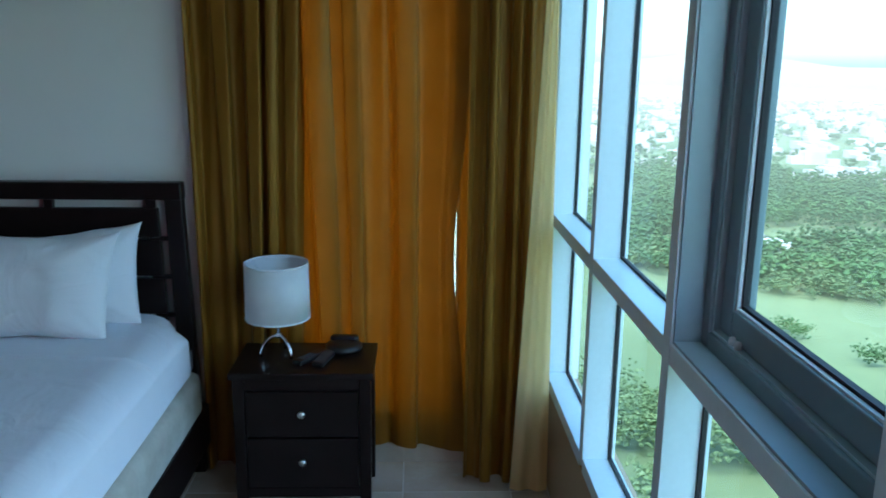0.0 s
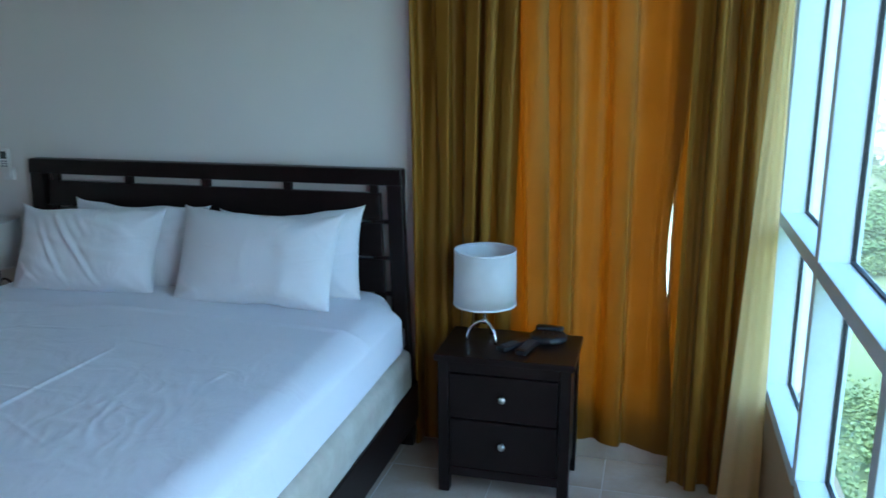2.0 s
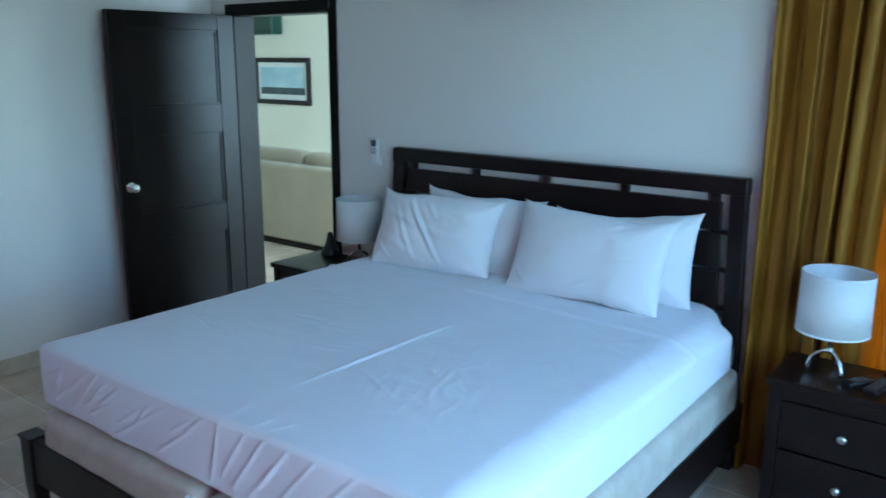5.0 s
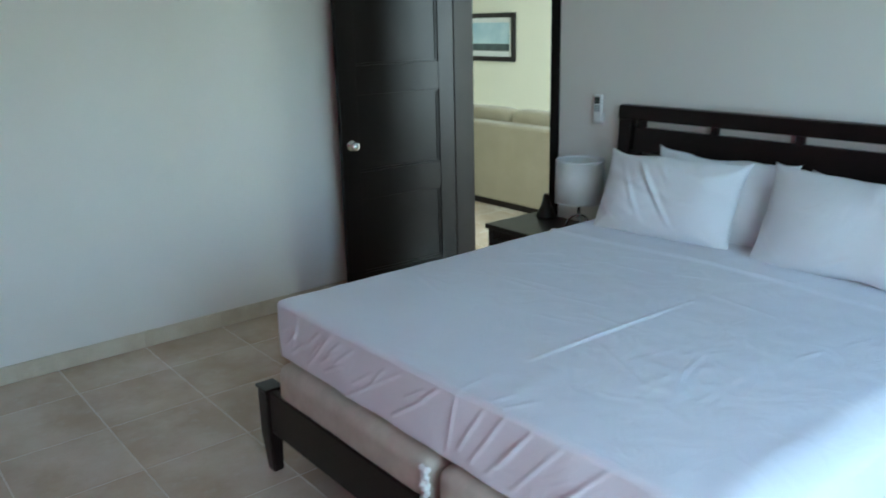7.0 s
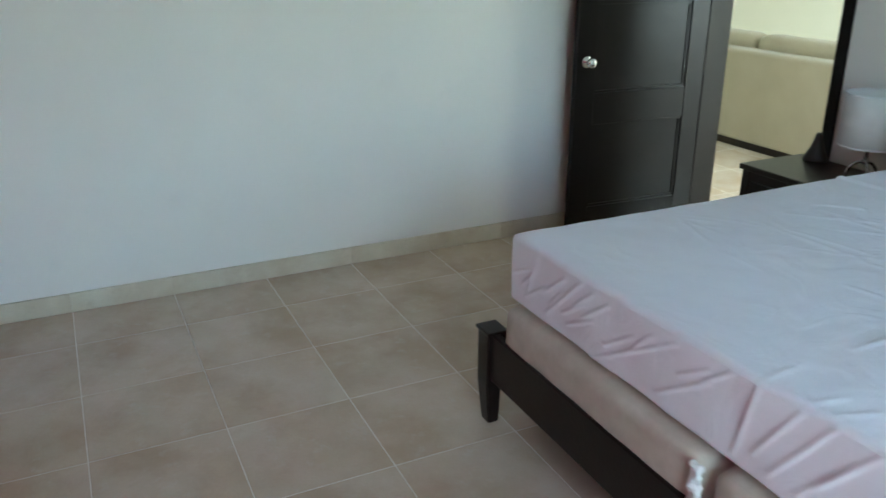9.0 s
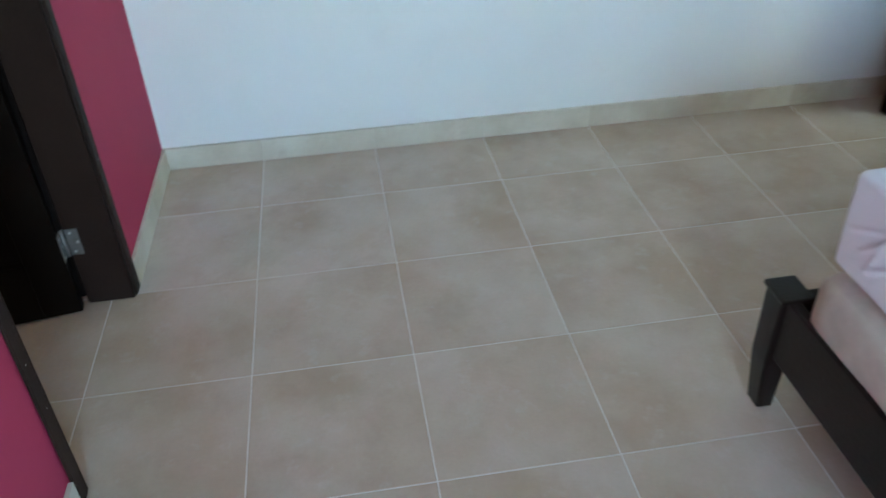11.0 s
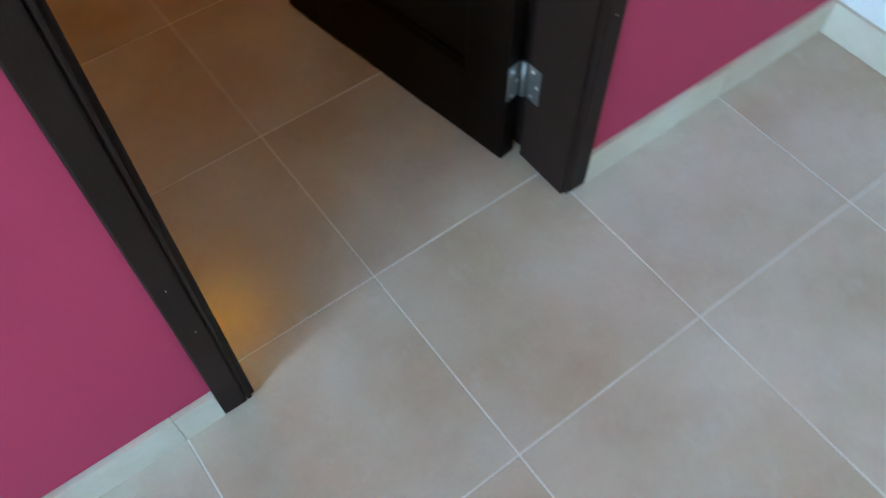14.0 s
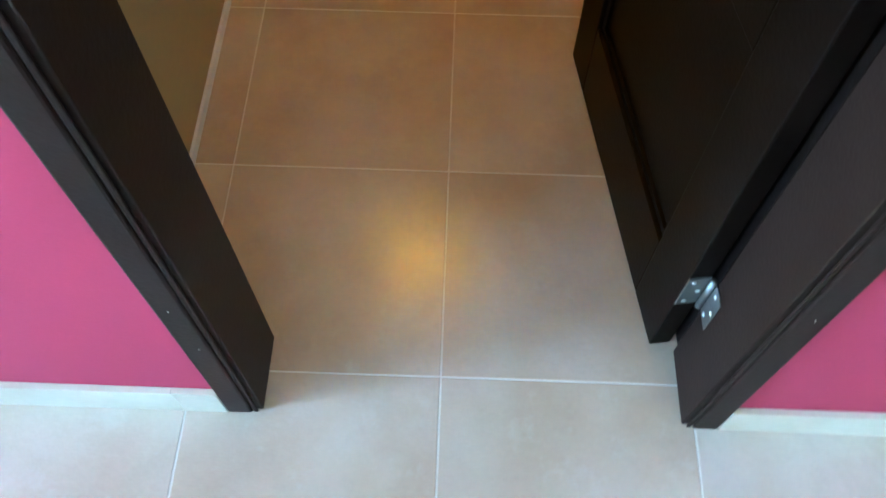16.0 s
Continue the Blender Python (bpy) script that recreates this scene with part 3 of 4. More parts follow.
def crumple(p, n):
    """The sheet's folds: pulled diagonals down the foot, shallow creases on top."""
    top, side, flank = max(0.0, n.z), max(0.0, -n.y), abs(n.x)
    d = 0.0
    if top > 0.3:
        d += 0.004 * noise.noise(Vector((p.x * 2.2, p.y * 2.2, 1.0))) + 0.0020 * noise.noise(Vector((p.x * 12, p.y * 9, 6.0)))
        near = math.exp(-((p.x - 3.05) ** 2 / 0.06 + (p.y - 2.48) ** 2 / 0.10))
        ridge = 1 - 2.4 * abs(noise.noise(Vector((p.x * 21 + p.y * 5, p.y * 9, 3.0))))
        d += near * 0.0035 * max(0.0, ridge)
        for x0, y0, x1, y1, h in TOP_CREASES:
            if abs(p.x - x0) < 0.5 and abs(p.y - y0) < 0.9:
                e, t = along(p.x, p.y, x0, y0, x1, y1)
                d += 1.0 * h * math.exp(-(e / 0.0075) ** 2) * (0.35 + 0.65 * math.sin(math.pi * t))
        d += 0.010 * math.exp(-((p.y - 3.37 - 0.03 * math.sin(p.x * 3)) / 0.012) ** 2)
        d *= top
    if side > 0.3:
        for x0, z0, x1, z1 in FOOT_FOLDS:
            if abs(p.x - x0) < 0.5:
                e, t = along(p.x, p.z, x0, z0, x1, z1)
                d += side * 0.0048 * math.exp(-(e / 0.0060) ** 2) * (0.5 + 0.5 * math.sin(math.pi * t))
        d += side * 0.006 * noise.noise(Vector(((p.x + 0.8 * p.z) * 6.0, p.z * 2, 8.0)))
    if flank > 0.3:
        d += flank * 0.006 * noise.noise(Vector((p.y * 3.0, p.z * 3, 2.0)))
    fall = 0.060 * math.exp(-((p.x - MX1) ** 2 + (p.y - MY1) ** 2) / 0.014) * max(0.0, p.z - 0.51) / 0.225
    high = max(0.0, p.z - 0.51) / 0.225
    skew = 0.034 * (p.x - MX0) / 1.6 * high * max(0.0, 1 - (p.y - MY0) / 0.5)
    roll = 0.055 * (max(0.0, p.x - (MX1 - 0.13)) / 0.13) ** 2 * high
    cx, cy = (p.x - (MX1 - 0.17)) / 0.17, (p.y - (MY1 - 0.17)) / 0.17
    shift = Vector((0, 0, 0))
    if cx > 0 and cy > 0:
        k = max(cx, cy) / math.hypot(cx, cy) - 1
        shift = Vector((cx * k * 0.17, cy * k * 0.17, 0))
    return n * d - Vector((0.25 * fall, 0, fall)) + Vector((0, skew, -roll)) + shift


mattress = thing("mattress", ((MX0 + MX1) / 2, 2.9, 0.505), "thick mattress under a rumpled white fitted sheet", "mattress")
# Inset band under the sheet; the gap's shade is put into its colour.
part("gap_band", soft_box(MX0 + 0.012, MX1 - 0.012, MY0 + 0.045, MY1 - 0.05, 0.499, 0.60, 0.02, 8), M_GAPSHADE, mattress, "dark inset band standing in for the shade of the gap")
part("sheet", soft_box(MX0, MX1, MY0, MY1, 0.510, 0.735, 0.020, 280, crumple), M_SHEET, mattress, smooth=True)


def pillow(at, w, h, t, tilt, yaw, seed, label, creases=(), cant=0):
    """A plump pillow standing on its long edge; at: the middle of its lower edge."""
    bm = bmesh.new()
    nu, nv = 64, 44
    grid = {}
    for side in (1, -1):
        for i in range(nu + 1):
            for j in range(nv + 1):
                u, v = i / nu * 2 - 1, j / nv * 2 - 1
                edge = i in (0, nu) or j in (0, nv)
                if edge and side < 0:
                    grid[side, i, j] = grid[1, i, j]
                    continue
                full = max(0.0, (1 - abs(u) ** 3.4) * (1 - abs(v) ** 2.9)) ** 0.62
                pinch = 1 - 0.035 * (1 - v * v) * abs(u) ** 3
                pinch2 = 1 - (0.06 + 0.05 * math.sin(3 * u + seed)) * (1 - u * u) * abs(v) ** 3
                x, z = u * w / 2 * pinch, v * h / 2 * pinch2
                y = side * t / 2 * full
                p = Vector((x, y, z))
                fold = 1 - abs(noise.noise(Vector((x * 3 + z * 6 + seed, z * 2 - x * 1.5, seed)))) * 2
                y += side * full * (0.011 * noise.noise(p * 5 + Vector((seed, 0, 0))) + 0.012 * max(0, fold - 0.5) + 0.003 * noise.noise(p * 14))
                for cu, cv in ((1, 1), (-1, 1), (1, -1), (-1, -1)):
                    rx, rz = (u - cu) * w / 2, (v - cv) * h / 2
                    far = math.hypot(rx, rz)
                    y += side * full * 0.011 * math.sin(7 * math.atan2(rz, rx) + seed + cu) * math.exp(-far / 0.13)
                    ear = math.exp(-far / 0.035)
                    x += cu * (0.018 if cv > 0 else 0.004) * ear
                    z += cv * (0.020 if cv > 0 else 0.002) * ear
                for u0, v0, u1, v1, h0 in creases:
                    e, tt = along(u * w, v * h, u0 * w, v0 * h, u1 * w, v1 * h)
                    y += side * full * h0 * (math.exp(-(e / 0.016) ** 2) - 0.7 * math.exp(-((e - 0.035) / 0.022) ** 2)) * math.sin(math.pi * (0.08 + 0.84 * tt))
                grid[side, i, j] = bm.verts.new((x, y, z + 0.011 * noise.noise(Vector((x * 8, seed, z * 2)))))
    for side in (1, -1):
        for i in range(nu):
            for j in range(nv):
                q = [grid[side, i, j], grid[side, i + 1, j], grid[side, i + 1, j + 1], grid[side, i, j + 1]]
                bm.faces.new(q if side < 0 else q[::-1])
    m = Matrix.Translation(at) @ Matrix.Rotation(radians(yaw), 4, "Z") @ Matrix.Rotation(radians(-tilt), 4, "X") @ Matrix.Translation((0, 0, h / 2)) @ Matrix.Rotation(radians(cant), 4, "Y")
    p = thing("pillow", at, label, "pillow", group="pillows on the bed")
    part("pillowcase", moved(bm, m), M_PILLOW, p, smooth=True)
    return p


pillow((2.25, 3.75, 0.71), 0.66, 0.385, 0.15, 17, 3, 3.0, "white pillow leaning on the headboard behind another", cant=2.5)
pillow((3.01, 3.75, 0.71), 0.67, 0.385, 0.15, 17, -2, 9.0, "white pillow leaning on the headboard behind another", cant=-4)
pillow((2.105, 3.58, 0.722), 0.68, 0.39, 0.18, 25, 6, 17.0, "creased white pillow propped in front of another",
       [(-0.50, 0.95, 0.30, -0.85, 0.016), (-0.68, 0.7, -0.15, -0.8, 0.012), (-0.93, -0.3, -0.55, -0.95, 0.012), (-0.2, 0.95, 0.1, 0.3, 0.007)])
pillow((2.925, 3.57, 0.722), 0.73, 0.405, 0.19, 24, -2, 25.0, "smooth white pillow propped in front of another",
       [(0.50, 0.98, 0.36, 0.66, 0.014), (0.60, 0.97, 0.44, 0.72, 0.010), (-0.9, -0.5, -0.6, -0.8, 0.008), (-0.2, -0.9, 0.2, -0.6, 0.006)])


# ---- nightstands, lamps and small things ----
def nightstand(x0, x1, y0, y1, top, label):
    n = thing("nightstand", ((x0 + x1) / 2, (y0 + y1) / 2, 0), label, "nightstand", group="nightstands beside the bed")
    part("top", boxed(x0 - 0.012, x1 + 0.012, y0 - 0.014, y1, top - 0.028, top, bevel=0.006), M_WOOD, n)
    for a, b in ((x0, x0 + 0.045), (x1 - 0.045, x1)):
        for c, d in ((y0, y0 + 0.045), (y1 - 0.05, y1 - 0.005)):
            part("leg", boxed(a, b, c, d, 0.002, top - 0.028, bevel=0.005), M_WOOD, n)
        part("side_panel", boxed((a + b) / 2 - 0.009, (a + b) / 2 + 0.009, y0 + 0.045, y1 - 0.05, 0.085, top - 0.028), M_WOOD, n)
    part("back_panel", boxed(x0 + 0.045, x1 - 0.045, y1 - 0.022, y1 - 0.01, 0.085, top - 0.028), M_WOOD, n)
    part("apron", boxed(x0 + 0.045, x1 - 0.045, y0 + 0.008, y0 + 0.03, top - 0.075, top - 0.028), M_WOOD, n)
    part("bottom_rail", boxed(x0 + 0.045, x1 - 0.045, y0 + 0.008, y0 + 0.03, 0.075, 0.115, bevel=0.003), M_WOOD, n)
    for z0, z1, zk in ((0.12, 0.326, 0.236), (0.334, top - 0.08, 0.436)):
        d = part("drawer", boxed(x0 + 0.048, x1 - 0.048, y0 + 0.002, y0 + 0.28, z0, z1, bevel=0.004), M_WOOD, n)
        rot = Matrix.Translation(((x0 + x1) / 2, y0 + 0.002, zk)) @ Matrix.Rotation(radians(90), 4, "X")
        part("drawer_knob", moved(turned([(0.007, 0), (0.006, 0.012), (0.013, 0.016), (0.016, 0.022), (0.013, 0.028), (0.005, 0.031)], (0, 0, 0), 18), rot), M_NICKEL, d, "round brushed nickel knob", smooth=True)
    return n


nightstand(3.746, 4.272, 3.555, 3.895, 0.60, "dark wenge two-drawer nightstand beside the gold curtains")
nightstand(1.00, 1.53, 3.56, 3.96, 0.60, "dark wenge two-drawer nightstand beside the door")


def table_lamp(x, y, z, label):
    t = thing("table_lamp", (x, y, z), label, "lamp", group="table lamps on the nightstands")
    r0, r1, h0, h1 = 0.127, 0.124, 0.166, 0.384
    shade = part("shade", turned([(r0 - 0.003, h0), (r0, h0), (r1, h1), (r1 - 0.003, h1), (r0 - 0.003, h0)], (x, y, z), 48, caps=False), M_SHADE, t, "white fabric drum shade", smooth=False)
    for f in shade.data.polygons:
        f.use_smooth = abs(f.normal.z) < 0.5
    for rr, hh in ((r0, h0), (r1, h1)):
        part("trim_ring", turned([(rr - 0.004, hh - 0.004), (rr + 0.001, hh - 0.004), (rr + 0.001, hh + 0.003), (rr - 0.004, hh + 0.003), (rr - 0.004, hh - 0.004)], (x, y, z), 48, caps=False), M_PLASTIC, shade)
    spider = bmesh.new()
    for k in range(3):
        a = 2 * math.pi * k / 3 + 0.4
        p = tube([(x, y, z + h1 - 0.075), (x + 0.12 * math.cos(a), y + 0.12 * math.sin(a), z + h1 - 0.03)], 0.0018, 6)
        me = bpy.data.meshes.new("rod")
        p.to_mesh(me)
        p.free()
        spider.from_mesh(me)
        bpy.data.meshes.remove(me)
    part("spider", spider, M_PLASTIC, shade)
    part("stem", turned([(0.008, 0.085), (0.008, 0.20), (0.014, 0.20), (0.014, 0.26), (0.008, 0.262)], (x, y, z), 16), M_CHROME, t, "chrome stem", smooth=True)
    part("bulb", turned([(0.012, 0.262), (0.020, 0.275), (0.028, 0.30), (0.026, 0.325), (0.012, 0.342), (0.002, 0.346)], (x, y, z), 20), M_PLASTIC, t, "white glass bulb", smooth=True)
    part("collar", turned([(0.012, 0.078), (0.016, 0.084), (0.016, 0.092), (0.010, 0.098)], (x, y, z), 16), M_CHROME, t, smooth=True)
    for k in range(3):
        a = radians(200 + 120 * k)
        pts = []
        for i in range(13):
            u = i / 12
            rad = 0.072 * math.sin(u * math.pi / 2)
            hh = 0.088 * math.cos(u * math.pi / 2) ** 0.8 if u < 1 else 0.0
            pts.append((x + rad * math.cos(a), y + rad * math.sin(a), z + max(0.007, hh)))
        part("foot", tube(pts, 0.0065, 10), M_CHROME, t, "curved chrome foot", smooth=True)
    return t


table_lamp(3.899, 3.735, 0.60, "table lamp with white drum shade and chrome feet")
table_lamp(1.462, 3.79, 0.60, "table lamp with white drum shade beside the door")


orn = thing("ornament", (1.118, 3.90, 0.60), "small dark flared ornament on the nightstand by the door", "ornament")
part("body", turned([(0.055, 0), (0.057, 0.012), (0.046, 0.035), (0.030, 0.065), (0.020, 0.10), (0.016, 0.125), (0.010, 0.135)], (1.118, 3.90, 0.60), 24), M_BLACK, orn, smooth=True)


def remote(x, y, z, yaw, label, n_rows=6):
    m = Matrix.Translation((x, y, z)) @ Matrix.Rotation(radians(yaw), 4, "Z")
    r = thing("remote_control", (x, y, z), label, "remote control", group="remote controls on the nightstand")
    part("case", moved(boxed(-0.024, 0.024, -0.085, 0.085, 0, 0.020, bevel=0.006), m), M_BLACK, r)
    for j in range(n_rows):
        for i in range(3):
            part("button", moved(boxed(-0.017 + i * 0.013, -0.009 + i * 0.013, -0.06 + j * 0.02, -0.05 + j * 0.02, 0.020, 0.0225), m), M_GREYKEY, r)
    return r


remote(4.085, 3.69, 0.60, -14, "black plastic television remote control on the nightstand")
remote(4.03, 3.70, 0.60, -34, "black plastic remote control lying on the nightstand", 4)
ph = thing("desk_phone", (4.15, 3.81, 0.60), "low rounded black desk telephone on the nightstand", "telephone")
part("base", turned([(0.0, 0.0005), (0.060, 0.0005), (0.075, 0.008), (0.076, 0.020), (0.066, 0.031), (0.040, 0.036), (0.0, 0.037)], (4.15, 3.805, 0.60), 32), M_BLACK, ph, smooth=True)
part("handset", soft_box(4.092, 4.208, 3.828, 3.866, 0.626, 0.649, 0.011, 10), M_BLACK, ph, smooth=True)
for j in range(3):
    for i in range(3):
        part("key", boxed(4.127 + i * 0.018, 4.137 + i * 0.018, 3.768 + j * 0.016, 3.778 + j * 0.016, 0.632, 0.6385, bevel=0.001), M_BLACK, ph)

RX, RZ = 1.378, 1.152
holder = thing("remote_holder", (RX + 0.035, YN, RZ), "white air conditioner remote in a wall holder", "remote control")
part("cradle", boxed(RX, RX + 0.07, YN - 0.022, YN - 0.001, RZ - 0.005, RZ + 0.055, bevel=0.004), M_PLASTIC, holder)
rc = part("remote", boxed(RX + 0.01, RX + 0.06, YN - 0.030, YN - 0.008, RZ + 0.005, RZ + 0.15, bevel=0.006), M_PLASTIC, holder)
part("display", boxed(RX + 0.017, RX + 0.053, YN - 0.0315, YN - 0.029, RZ + 0.102, RZ + 0.138), M_SCREEN, rc, "dark display")
for j in range(3):
    for i in range(2):
        part("button", boxed(RX + 0.018 + i * 0.02, RX + 0.032 + i * 0.02, YN - 0.0318, YN - 0.029, RZ + 0.062 + j * 0.012, RZ + 0.069 + j * 0.012), M_AC, rc)


def split_unit(x0, x1, yb, z0, z1, body, front, label):
    """A wall-hung air conditioner whose back is at y = yb, facing -y."""
    u = thing("air_conditioner", ((x0 + x1) / 2, yb, z0), label, "air conditioner")
    part("case", boxed(x0, x1, yb - 0.20, yb - 0.001, z0, z1, bevel=0.03, seg=4), body, u)
    part("front_panel", boxed(x0 + 0.01, x1 - 0.01, yb - 0.212, yb - 0.198, z0 + 0.07, z1 - 0.02, bevel=0.004), front, u)
    part("flap", boxed(x0 + 0.06, x1 - 0.06, yb - 0.208, yb - 0.14, z0 + 0.006, z0 + 0.02, bevel=0.004), body, u, "closed louvre flap")
    return u


split_unit(1.958, 2.985, YN, 2.045, 2.345, M_AC, M_AC, "grey wall-mounted split air conditioner above the bed")


# ---- curtains ----
def curtain(name, path, z0, z1, waves, depth, material, label, seed, flare=0.0, hem=0.0, omega=0.012, part_edge=0.0, gather=0.0, nu=320, nv=40):
    """Pleated cloth that hangs along a bent path of plan points."""
    pts = [Vector((x, y, 0)) for x, y in path]
    lens = [0.0]
    for a, b in zip(pts, pts[1:]):
        lens.append(lens[-1] + (b - a).length)

    def at(u):
        s = u * lens[-1]
        for i in range(len(pts) - 1):
            if s <= lens[i + 1] + 1e-9:
                t = (s - lens[i]) / (lens[i + 1] - lens[i])
                d = (pts[i + 1] - pts[i]).normalized()
                return pts[i].lerp(pts[i + 1], t), Vector((-d.y, d.x, 0))
    rnd = random.Random(seed)
    ph = [rnd.uniform(0, 6.28) for _ in range(6)]
    bm = bmesh.new()
    grid = []
    for j in range(nv + 1):
        v = j / nv
        z = z1 + (z0 - z1) * v
        row = []
        for i in range(nu + 1):
            u = i / nu
            p, nrm = at(u)
            w = u * waves * 2 * math.pi
            sway = 0.5 * math.sin(3.1 * v + ph[0]) + 0.35 * math.sin(5.3 * v + u * 4 + ph[1])
            f = math.sin(w + ph[2] + 0.9 * sway + 1.3 * math.sin(u * 7 + ph[3]) + 0.8 * math.sin(u * 17 + ph[4]))
            f = 0.80 * f + 0.13 * math.sin(2.3 * w + ph[4] + 1.2 * v) + 0.25 * math.sin(0.43 * w + ph[5])
            amp = depth * (0.70 + 0.35 * v) * (0.75 + 0.35 * math.sin(u * 11 + ph[0]))
            zz = z + (hem * math.sin(u * waves * 3.1 + ph[1]) if j == nv else 0)
            q = p + nrm * (f * amp + flare * v * v)
            tang = Vector((nrm.y, -nrm.x, 0))
            th = w + ph[2] + 0.9 * sway + 1.3 * math.sin(u * 7 + ph[3]) + 0.8 * math.sin(u * 17 + ph[4])
            ends = min(1.0, 8 * u, 8 * (1 - u))
            q -= tang * (omega * ends * math.sin(2 * th) * (0.75 + 0.25 * math.sin(u * 9 + ph[1]) + 0.25 * math.sin(2.5 * v + ph[2])))
            q.x -= part_edge * u ** 8 * math.exp(-((zz - 0.98) / 0.42) ** 2)
            q.x = pts[0].x + (q.x - pts[0].x) * (1 - gather * v ** 0.8)
            row.append(bm.verts.new((q.x, q.y, zz)))
        grid.append(row)
    for a, b in zip(grid, grid[1:]):
        for i in range(nu):
            bm.faces.new((a[i], a[i + 1], b[i + 1], b[i]))
    c = thing(name, (pts[0].x, pts[0].y, z0), label, "curtain", group="gold curtains of the bedroom")
    part("cloth", bm, material, c, smooth=True)
    return c


curtain("curtain", [(3.545, 3.925), (4.035, 3.93)], 0.03, 2.56, 4.6, 0.055, M_GOLD, "gathered gold satin curtain hanging beside the bed", 4, omega=0.018, gather=0.17)
curtain("curtain", [(3.93, 3.93), (4.655, 3.93)], 0.10, 2.56, 4.0, 0.056, M_GOLD, "drawn gold curtain glowing orange before a window", 8, hem=0.012, omega=0.016, part_edge=0.055)
curtain("curtain", [(4.612, 3.955), (4.87, 3.955)], 0.10, 2.56, 1.7, 0.036, M_GOLD, "narrow gold curtain glowing orange beside a bright gap", 15, hem=0.01, omega=0.008, nu=120)
bunched = curtain("curtain", [(4.65, 3.80), (4.81, 3.765), (4.925, 3.735)], 0.03, 2.56, 3.7, 0.040, M_GOLD, "gathered gold curtain bunched beside the tall windows", 12)
bm = bmesh.new()
rows = []
for j in range(31):
    v = j / 30
    x0, x1 = 4.926 - 0.090 * v ** 1.2, 4.944 + 0.045 * v
    rows.append([bm.verts.new((x0 + (x1 - x0) * i / 24, 3.690 - 0.012 * i / 24 + 0.009 * math.sin(i * 0.5 + v * 2), 2.56 - 2.53 * v)) for i in range(25)])
for p, q in zip(rows, rows[1:]):
    for i in range(24):
        bm.faces.new((p[i], p[i + 1], q[i + 1], q[i]))
part("lining", bm, M_LINING, bunched, "pale yellow lining turned outwards", smooth=True)
rail = thing("curtain_rail", (4.2, 3.93, 2.57), "white ceiling curtain rail", "curtain rail")
part("rail", boxed(3.45, 4.95, 3.86, 3.95, 2.565, 2.60, bevel=0.004), M_PLASTIC, rail)

# ---- living room things ----
sofa = thing("sofa", (-0.7, 6.1, 0), "beige fabric sofa seen from behind", "sofa")
part("back", boxed(-2.25, 0.85, 5.60, 5.80, 0.06, 0.775, bevel=0.03, seg=3), M_SOFA, sofa)
part("seat_base", boxed(-2.20, 0.80, 5.84, 6.55, 0.06, 0.40, bevel=0.03, seg=3), M_SOFA, sofa)
for a, b in ((-2.25, -2.03), (0.63, 0.85)):
    part("arm", boxed(a, b, 5.84, 6.58, 0.06, 0.62, bevel=0.04, seg=3), M_SOFA, sofa)
for i in range(3):
    part("back_cushion", soft_box(-2.02 + i * 0.885, -1.145 + i * 0.885, 5.76, 5.98, 0.42, 0.885, 0.07, 10, quilt), M_SOFA, sofa, smooth=True)
    part("seat_cushion", soft_box(-2.02 + i * 0.885, -1.145 + i * 0.885, 6.02, 6.58, 0.40, 0.54, 0.05, 10, quilt), M_SOFA, sofa, smooth=True)
for a, b in ((-2.2, 0.8),):
    part("plinth", boxed(a, b, 5.63, 6.5, 0.002, 0.06), M_WOOD, sofa, "dark wooden plinth")
pic = thing("framed_picture", (-3.84, LY1, 1.45), "framed seascape print with black frame and white mount", "picture")
px0, px1, pz0, pz1 = -4.375, -3.30, 1.145, 1.75
bm = bmesh.new()
for d in ((px0, px0 + 0.06, pz0, pz1), (px1 - 0.06, px1, pz0, pz1), (px0 + 0.06, px1 - 0.06, pz0, pz0 + 0.06), (px0 + 0.06, px1 - 0.06, pz1 - 0.06, pz1)):
    box(bm, d[0], d[1], LY1 - 0.035, LY1 - 0.002, d[2], d[3], bevel=0.004)
part("frame", bm, M_WOOD, pic, "black wooden frame")
part("mount", boxed(px0 + 0.06, px1 - 0.06, LY1 - 0.012, LY1 - 0.004, pz0 + 0.06, pz1 - 0.06), M_MAT, pic)
M_SEA = surface("seascape_sky_print", (0.62, 0.74, 0.80), (0.34, 0.52, 0.62), 2.5, 0.4, var=0.05)
M_SHORE = surface("seascape_shore_print", (0.06, 0.10, 0.11), (0.03, 0.05, 0.06), 6, 0.4, var=0.1)
part("print_sky", boxed(px0 + 0.11, px1 - 0.11, LY1 - 0.016, LY1 - 0.012, pz0 + 0.22, pz1 - 0.12), M_SEA, pic, "pale blue cloudy sky of the print")
part("print_shore", boxed(px0 + 0.11, px1 - 0.11, LY1 - 0.016, LY1 - 0.012, pz0 + 0.13, pz0 + 0.22), M_SHORE, pic, "dark shore of the print")
split_unit(-4.62, -3.80, LY1, 2.045, 2.345, M_ACGLASS, M_ACGLASS, "dark glossy split air conditioner on the living room wall")

# ---- the view outside ----
GROUND = -58.0
rnd = random.Random(5)


